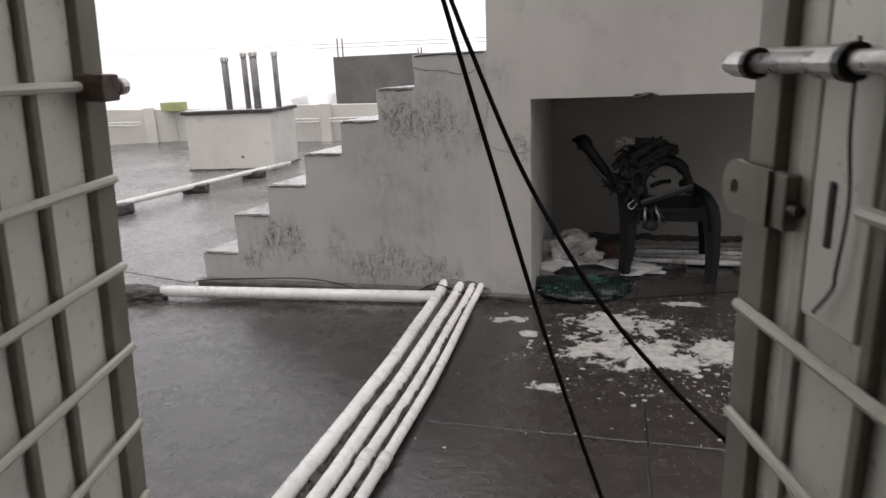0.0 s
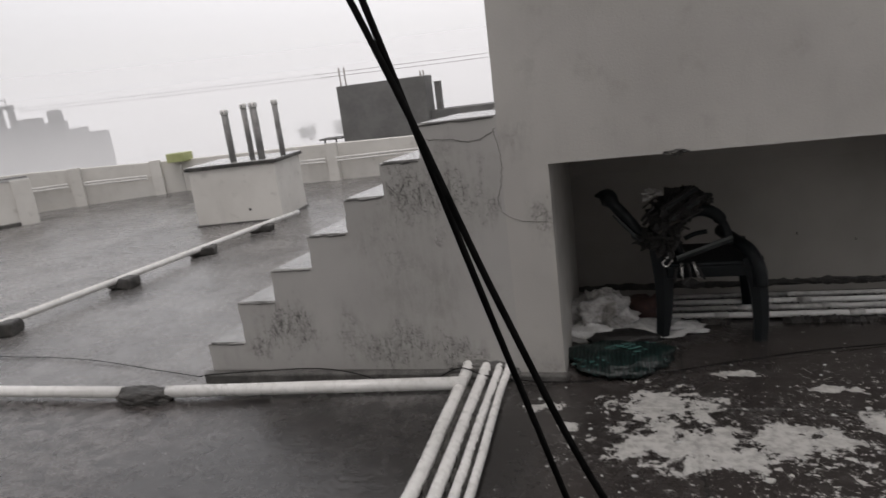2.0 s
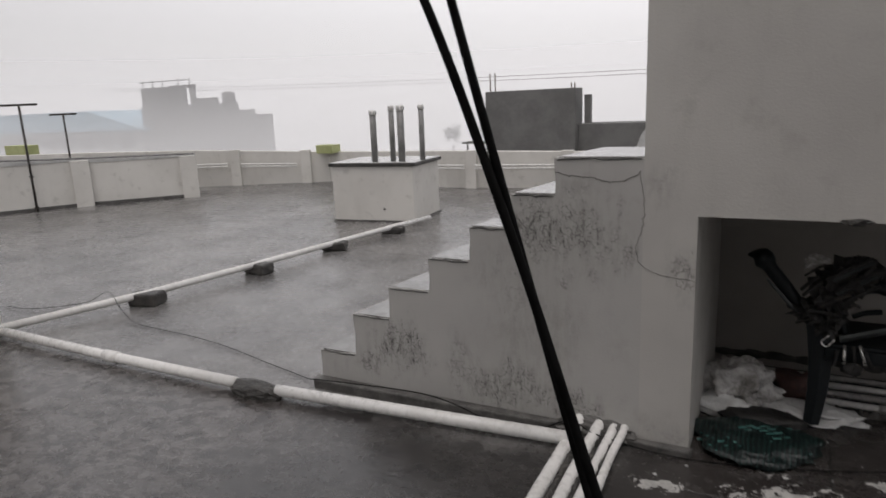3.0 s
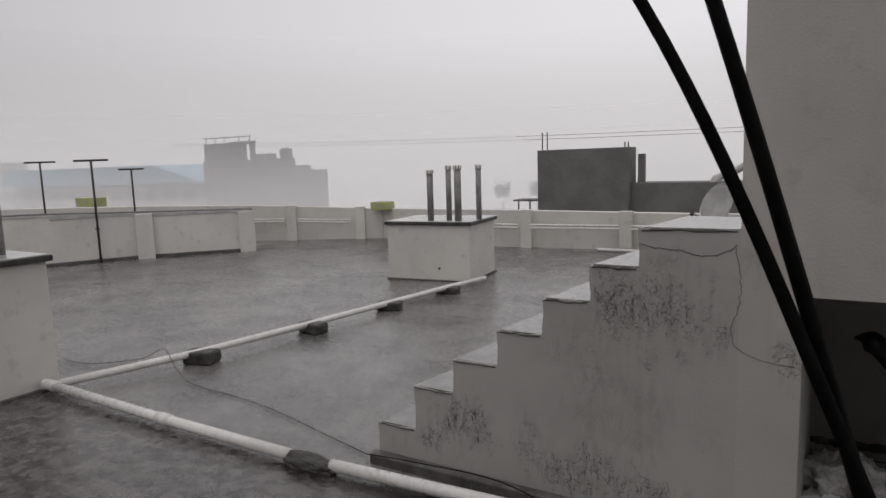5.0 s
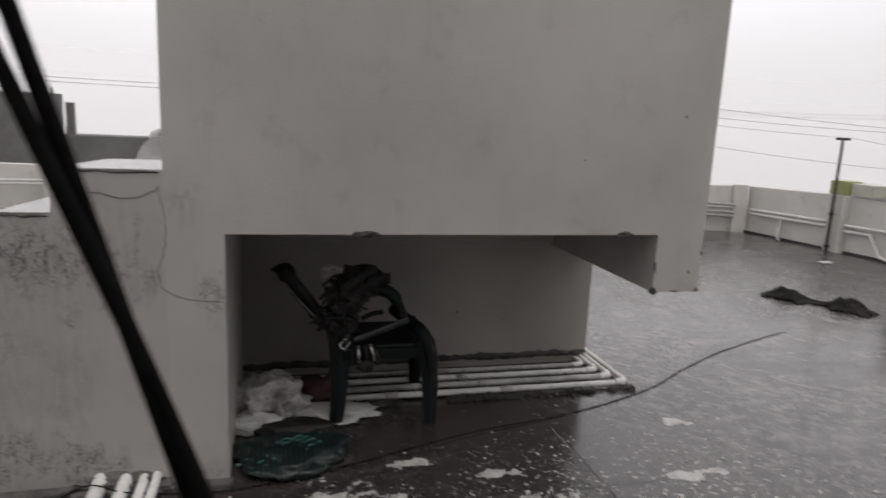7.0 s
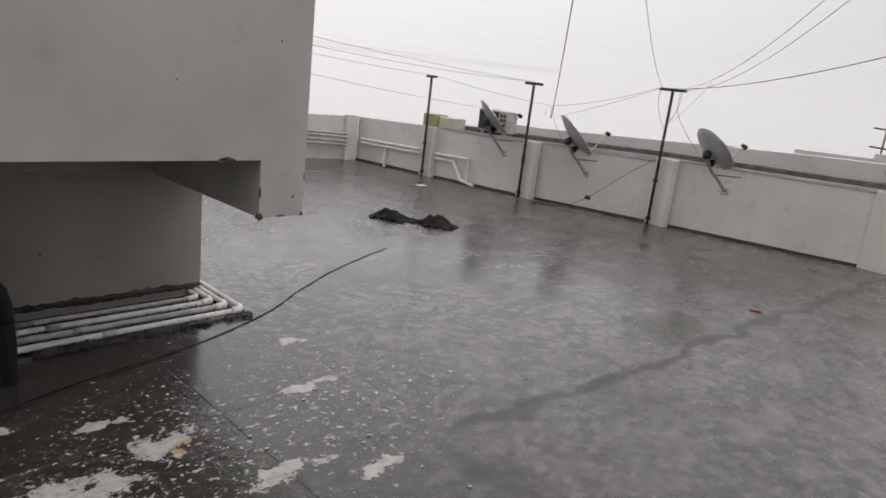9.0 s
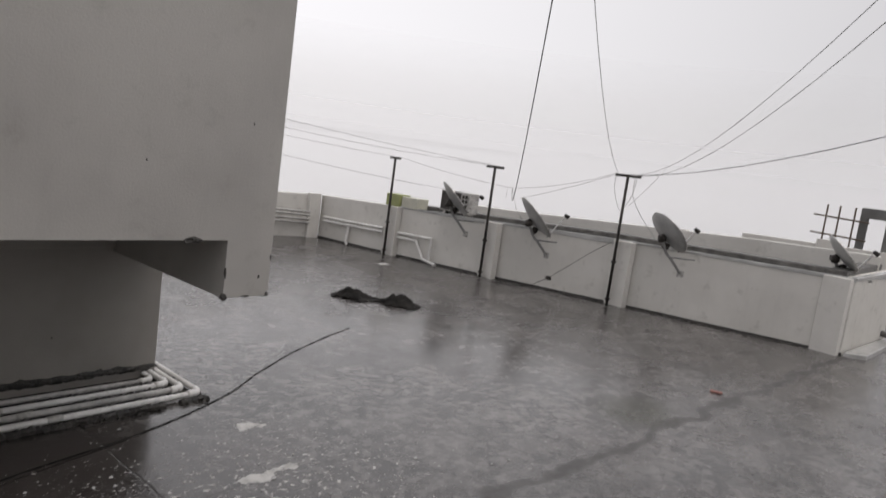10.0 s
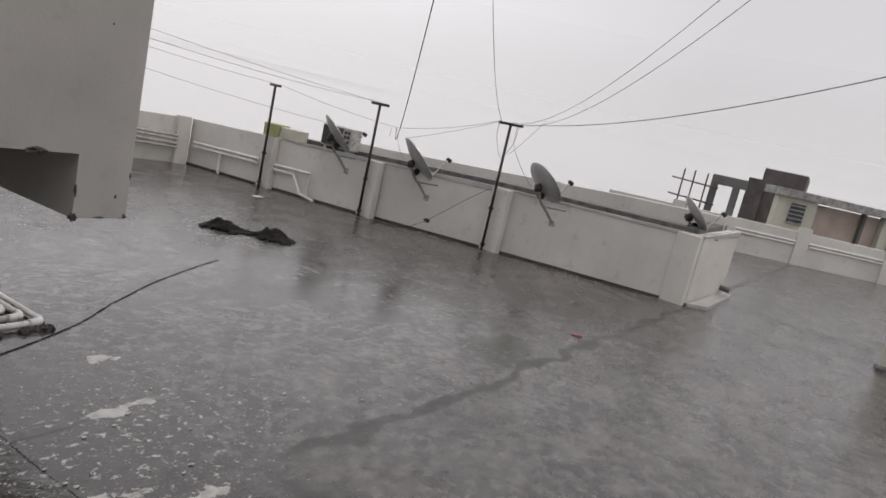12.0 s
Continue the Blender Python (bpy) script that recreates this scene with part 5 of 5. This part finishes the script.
sack = empty("plastic_sack", pose(0.6, 4.1, 0), "crumpled translucent white plastic sack on the floor", "sack")
part("body", creased((0.0, 0.0, 0.07), (0.2, 0.17, 0.16), 2), M_BAG, sack, "", True)
part("slack_mouth", creased((-0.04, -0.12, 0.03), (0.15, 0.1, 0.075), 5, 4), M_SHEETW, sack, "pale slack mouth of the sack", True)
thing("plastic_sheet", creased((0.9, 4.06, 0.012), (0.25, 0.12, 0.05), 8), M_SHEETW, "crumpled white plastic sheet on the floor", "plastic sheet", smooth=True)
thing("brown_cloth", lump((0.86, 4.25, 0.06), (0.13, 0.1, 0.075), 0.5, 2.5, 3, 11, 0.004), M_BROWN, "dark brown crumpled cloth on the floor", "cloth", smooth=True)
thing("black_rag", lump((0.72, 3.86, 0.045), (0.17, 0.08, 0.035), 0.5, 2.5, 3, 14, 0.004), M_SCRAP, "black rag lying on the green mat", "rag", smooth=True)
matg = empty("woven_mat", pose(0, 0, 0), "folded teal and black woven plastic mat on the floor", "mat")
base = lump((0.7, 3.7, 0.02), (0.24, 0.2, 0.05), 0.3, 1.8, 4, 4, 0.004)
part("fold", base, M_MATG, matg, "", True)
weave = bmesh.new()
for i in range(17):
    for j in range(15):
        u, w = -1 + i / 8, -1 + j / 7
        if u * u + w * w > 0.97 + 0.12 * noise.noise(Vector((u * 3, w * 3, 0))) or (i + j) % 2:
            continue
        x, y = 0.7 + 0.235 * u + 0.02 * w, 3.69 + 0.19 * w + 0.03 * math.sin(u * 2.4)
        z = 0.068 - 0.05 * (u * u + w * w) + 0.018 * noise.noise(Vector((u * 2.2, w * 2.2, 5)))
        a = 0.5 + 0.5 * noise.noise(Vector((u * 1.4, w * 1.4, 2)))
        strip = box(-0.017, 0.017, -0.0055, 0.0055, -0.002, 0.003, 0.0015)
        turn = Matrix.Translation((x, y, max(z, 0.01))) @ Matrix.Rotation(a, 4, "Z")
        for v in strip.verts:
            v.co = turn @ v.co
        join(weave, strip)
tagged(part("weave", weave, M_TEAL, matg, "pale teal strips of the weave"), kind="stuff")

# ---- loose things on the floor ----
tarp = bmesh.new()
bmesh.ops.create_grid(tarp, x_segments=72, y_segments=36, size=1.0)
torn = []
for v in tarp.verts:
    u, w = v.co.x, v.co.y
    q = Vector((u * 2.8, w * 1.6, 3))
    edge = 1 + 0.55 * noise.noise(Vector((u * 2.6, w * 1.7, 8)))
    ridge = abs(noise.noise(q + Vector((0.3 * w, 0, 0)))) + 0.6 * abs(noise.noise(q * 2.3))
    hem = max(0.3, 0.72 + 0.5 * noise.noise(Vector((u * 4, 3 if w > 0 else 9, 1))))
    fade = max(0, 1 - abs(u) ** 4) * max(0, 1 - (abs(w) / hem) ** 2)
    lobe = math.exp(-((u + 0.62) ** 2) * 6) + 1.1 * math.exp(-((u - 0.5) ** 2) * 7)
    h = 0.004 + fade * lobe * (0.06 + 0.16 * max(0, 0.42 - ridge))
    if noise.noise(Vector((u * 3.0, w * 2.2, 21))) + 0.35 * noise.noise(Vector((u * 9, w * 7, 4))) > 0.2 + 0.8 * lobe or abs(w) > hem:
        torn.append(v)
    along, across = 0.47 * u, (0.15 + 0.08 * lobe) * w * edge
    v.co = Vector((5.44 + 0.42 * along + 0.9 * across + 0.05 * math.sin(u * 3), 5.72 - 0.9 * along + 0.42 * across, max(0.005, h)))
bmesh.ops.delete(tarp, geom=torn, context="VERTS")
bmesh.ops.solidify(tarp, geom=tarp.faces[:], thickness=0.003)
thing("black_tarpaulin", tarp, M_TARP, "torn crumpled wet black tarpaulin lying on the floor", "tarpaulin", smooth=True)
thing("red_stick", tube([(6.02, 2.46, 0.011), (6.06, 2.38, 0.011)], 0.011, 6), M_RED, "small red plastic piece on the wet floor", "litter")
thing("white_scrap", box(7.06, 7.2, 7.33, 7.41, 0.004, 0.02, 0.005), M_PVC, "small white plastic scrap on the floor", "litter")
rng = random.Random(11)
chips = bmesh.new()
for i in range(110):
    x, y = rng.gauss(1.5, 0.75), rng.gauss(2.85, 0.5)
    if y > 4.1 or x < 0.2 or (0.3 < x < 1.2 and y < 1.3):
        continue
    s = rng.uniform(0.003, 0.009)
    join(chips, lump((x, y, 0.003), (s * rng.uniform(0.8, 1.8), s, 0.004), 0.6, 2, 1, i))
thing("lime_chips", chips, M_TREAD, "scattered pale flakes of whitewash on the floor", "flakes", "stuff")

# ---- beyond the terrace ----
far = empty("apartment_building", pose(0, 0, 0), "unfinished dark cement building with rebar stubs", "building")
part("wall", box(-12.1, -7.74, 30, 31.2, -12, 1.92, 0.03), M_FAR, far)
part("wing", box(-7.74, 3.0, 30.4, 32, -12, 0.32, 0.03), M_FAR, far)
part("column", box(-7.5, -7.22, 30.6, 30.9, 0.3, 1.6, 0.01), M_FAR, far)
for x in (-11.95, -11.7, -8.0, -7.85):
    part("rebar_stub", tube([(x, 30.3, 1.9), (x, 30.3, 2.75 if x < -11 else 2.15)], 0.03, 5), M_RUST, far)
part("roof_vent", tube(smooth_line([(-4.3, 30.6, 0.2), (-4.1, 30.6, 0.5), (-3.4, 30.6, 0.8), (-2.9, 30.6, 1.1), (-2.75, 30.6, 0.95)]), [0.2] * 8 + [0.15] * 17 + [0.1] * 8, 8), M_FARW, far, "white bent roof vent", True)
frame_ = empty("roof_frame", pose(0, 0, 0), "small far open steel roof frame", "frame")
part("top", box(-13.4, -12.2, 30, 31, -0.5, -0.42, 0.01), M_FAR, frame_)
for x in (-13.2, -12.6):
    part("post", tube([(x, 30.2, -3), (x, 30.2, -0.45)], 0.04, 5), M_FAR, frame_)
NEAR = Matrix.Translation((0.2, 0.36, 0.62)) @ Matrix.Scale(0.6, 4)
ruin = empty("apartment_building", NEAR, "tall far grey building lost in the rain", "building")
part("wall", box(-74, -64, 60, 63, -20, 2.6, 0.05), M_RUIN, ruin)
part("top_storey", box(-73.6, -68.4, 60, 62.5, 2.6, 4.9, 0.05), M_RUIN, ruin)
for x in (-68.0, -66.4, -64.8):
    part("column", box(x, x + 0.45, 60, 60.6, 2.6, 4.9, 0.02), M_RUIN, ruin)
part("beam", box(-68.4, -64.2, 60, 60.6, 4.6, 5.0, 0.02), M_RUIN, ruin)
for x in (-73.4, -71.6, -69.8, -67.0, -65.0):
    part("rebar_stub", tube([(x, 60.3, 4.8), (x + 0.1, 60.3, 5.8)], 0.07, 5), M_RUIN, ruin)
part("parapet_rail", tube([(-73.8, 60.1, 5.6), (-65.0, 60.1, 5.6)], 0.06, 5), M_RUIN, ruin)
for x0, x1, top in ((-64, -61.6, 3.3), (-61.6, -58.4, 2.6), (-58.4, -55.8, 1.7), (-55.8, -53.2, 1.1)):
    part("wall", box(x0, x1, 60.2, 61.5, -20, top, 0.05), M_RUIN, ruin)
part("water_tank", tube([(-59.2, 60.8, 2.5), (-59.2, 60.8, 3.7), (-59.2, 60.8, 3.9)], [0.8, 0.8, 0.4], 12), M_RUIN, ruin, "", True)
shed = empty("long_shed", NEAR, "long white shed with a blue sheet roof", "shed")
part("wall", box(-125, -73.5, 60, 66, -20, -0.4, 0.05), M_FARW, shed)
part("roof", prism([(-128, -0.3), (-72.5, -0.3), (-84, 2.4), (-124, 2.4)], 59, 68), M_BLUE, shed)
for i in range(11):
    part("window", box(-122 + i * 4.3, -118.8 + i * 4.3, 59.9, 60.05, -2.6, -1.2, 0), M_GLASS, shed)
side_house = empty("side_house", NEAR, "far pale house roofs behind the parapet", "house")
part("wall", box(-175, -128, 66, 70, -20, 1.0, 0.05), M_FARW, side_house)
part("roof", box(-160, -140, 66, 70, 1.0, 4.2, 0.05), M_FAR, side_house)
thing("lime_box", box(-18.4, -17.5, 11.4, 11.8, 0.6, 0.86, 0.01), M_GREEN, "lime green painted box on the parapet", "box")


def tree(x, y, h, seed):
    ob = empty("tree", pose(x, y, -12), "far dark green tree in the rain", "tree", group="far trees")
    r = random.Random(seed)
    part("trunk", tube([(0, 0, 0), (0.1, 0.1, h * 0.5), (0, 0.2, h * 0.8)], [0.3, 0.2, 0.1], 8), M_BARK, ob)
    cr = bmesh.new()
    for i in range(260):
        a, b, q = r.uniform(0, 6.28), r.gauss(0, 0.5), r.uniform(0.3, 1)
        c = Vector((math.cos(a) * q * 0.75, math.sin(a) * q * 0.75, h * 0.9 + b * 0.65))
        d = [Vector((r.uniform(-1, 1), r.uniform(-1, 1), r.uniform(-0.6, 0.6))) * 0.3 for _ in range(3)]
        cr.faces.new([cr.verts.new(c + k) for k in d])
    part("crown", cr, M_LEAF, ob)


for x, y, h, s in ((-29, 60, 11.6, 1), (-25.2, 60, 11.8, 2)):
    tree(x, y, h, s)

# ---- the terrace's far end and the houses behind it ----
END = Matrix.Translation((20.2, 3.0, 0)) @ Matrix.Rotation(math.atan2(-3.9, 2.9), 4, "Z")
EDGE = Matrix.Translation((19.0, 3.05, 0)) @ Matrix.Rotation(radians(-60.6), 4, "Z")
fe = empty("far_parapet", EDGE, "weathered whitewashed parapet with pipes at the terrace end", "parapet", "structure")
part("wall_run", box(-3.0, 9.0, 0.0, 0.15, -0.02, 0.86, 0.01), M_WALL, fe)
for x in (2.15, 4.5, -1.2):
    part("pilaster", box(x - 0.17, x + 0.17, -0.06, 0.02, -0.01, 0.98, 0.01), M_WALL, fe)
for z in (0.6, 0.52):
    part("pipe", tube([(0.35, -0.04, z), (1.97, -0.04, z)], 0.025), M_PVC, fe)
    part("pipe", tube([(2.33, -0.04, z), (4.32, -0.04, z)], 0.025), M_PVC, fe)
part("pipe", tube([(0.35, -0.04, 0.6), (0.31, -0.06, 0.02)], 0.025), M_PVC, fe)
house = empty("small_house", END, "pale yellow house with louvred window and slab roof", "house")
part("wall", box(1.99, 3.27, 1.2, 1.45, -12, 1.72, 0.02), M_YELLOW, house)
part("side_wall", box(3.27, 9.0, 1.5, 1.75, -12, 1.66, 0.02), M_PEACH, house, "stained peach wall")
part("roof_slab", box(1.8, 9.2, 1.0, 1.75, 1.7, 1.93, 0.02), M_SLAB, house, "weathered roof slab")
w = part("window", box(2.42, 2.9, 1.17, 1.21, 0.95, 1.55, 0.004), M_GLASS, house, "dark louvred window")
for i in range(5):
    part("louvre", box(2.36, 2.96, 1.12, 1.2, 0.97 + i * 0.125, 0.995 + i * 0.125, 0.002), M_FARW, w)
part("pier", box(5.6, 6.7, 1.3, 1.5, -12, 1.7, 0.02), M_YELLOW, house)
w = part("window", box(5.95, 6.5, 1.27, 1.31, 0.75, 1.45, 0.004), M_GLASS, house, "dark louvred window")
for i in range(6):
    part("louvre", box(5.9, 6.55, 1.22, 1.3, 0.77 + i * 0.125, 0.795 + i * 0.125, 0.002), M_FARW, w)
part("post", box(4.95, 5.05, 1.35, 1.5, -12, 1.7, 0.01), M_FAR, house)
mass = empty("unfinished_building", pose(0, 0, 0), "unfinished dark brick building with bare concrete frame", "building")
part("wall", box(35, 39, 1.86, 3.7, -12, 2.92, 0.02), M_BRICK, mass)
part("wall", box(34.8, 38, 3.5, 4.25, -12, 2.35, 0.02), M_BRICK, mass)
part("beam", box(34.6, 35.2, 4.2, 5.8, 1.7, 2.15, 0.02), M_FAR, mass)
for y in (4.5, 5.5):
    part("column", box(34.6, 35.0, y, y + 0.3, -12, 1.75, 0.02), M_FAR, mass)
scaf = empty("scaffold", pose(0, 0, 0), "thin far pole scaffold", "scaffold")
for y in (5.9, 6.5, 7.0):
    part("pole", tube([(34.5, y, -12), (34.5, y + 0.1, 2.1)], 0.04, 5), M_RUST, scaf)
for z in (0.7, 1.5):
    part("pole", tube([(34.5, 5.4, z), (34.5, 7.6, z + 0.1)], 0.04, 5), M_RUST, scaf)
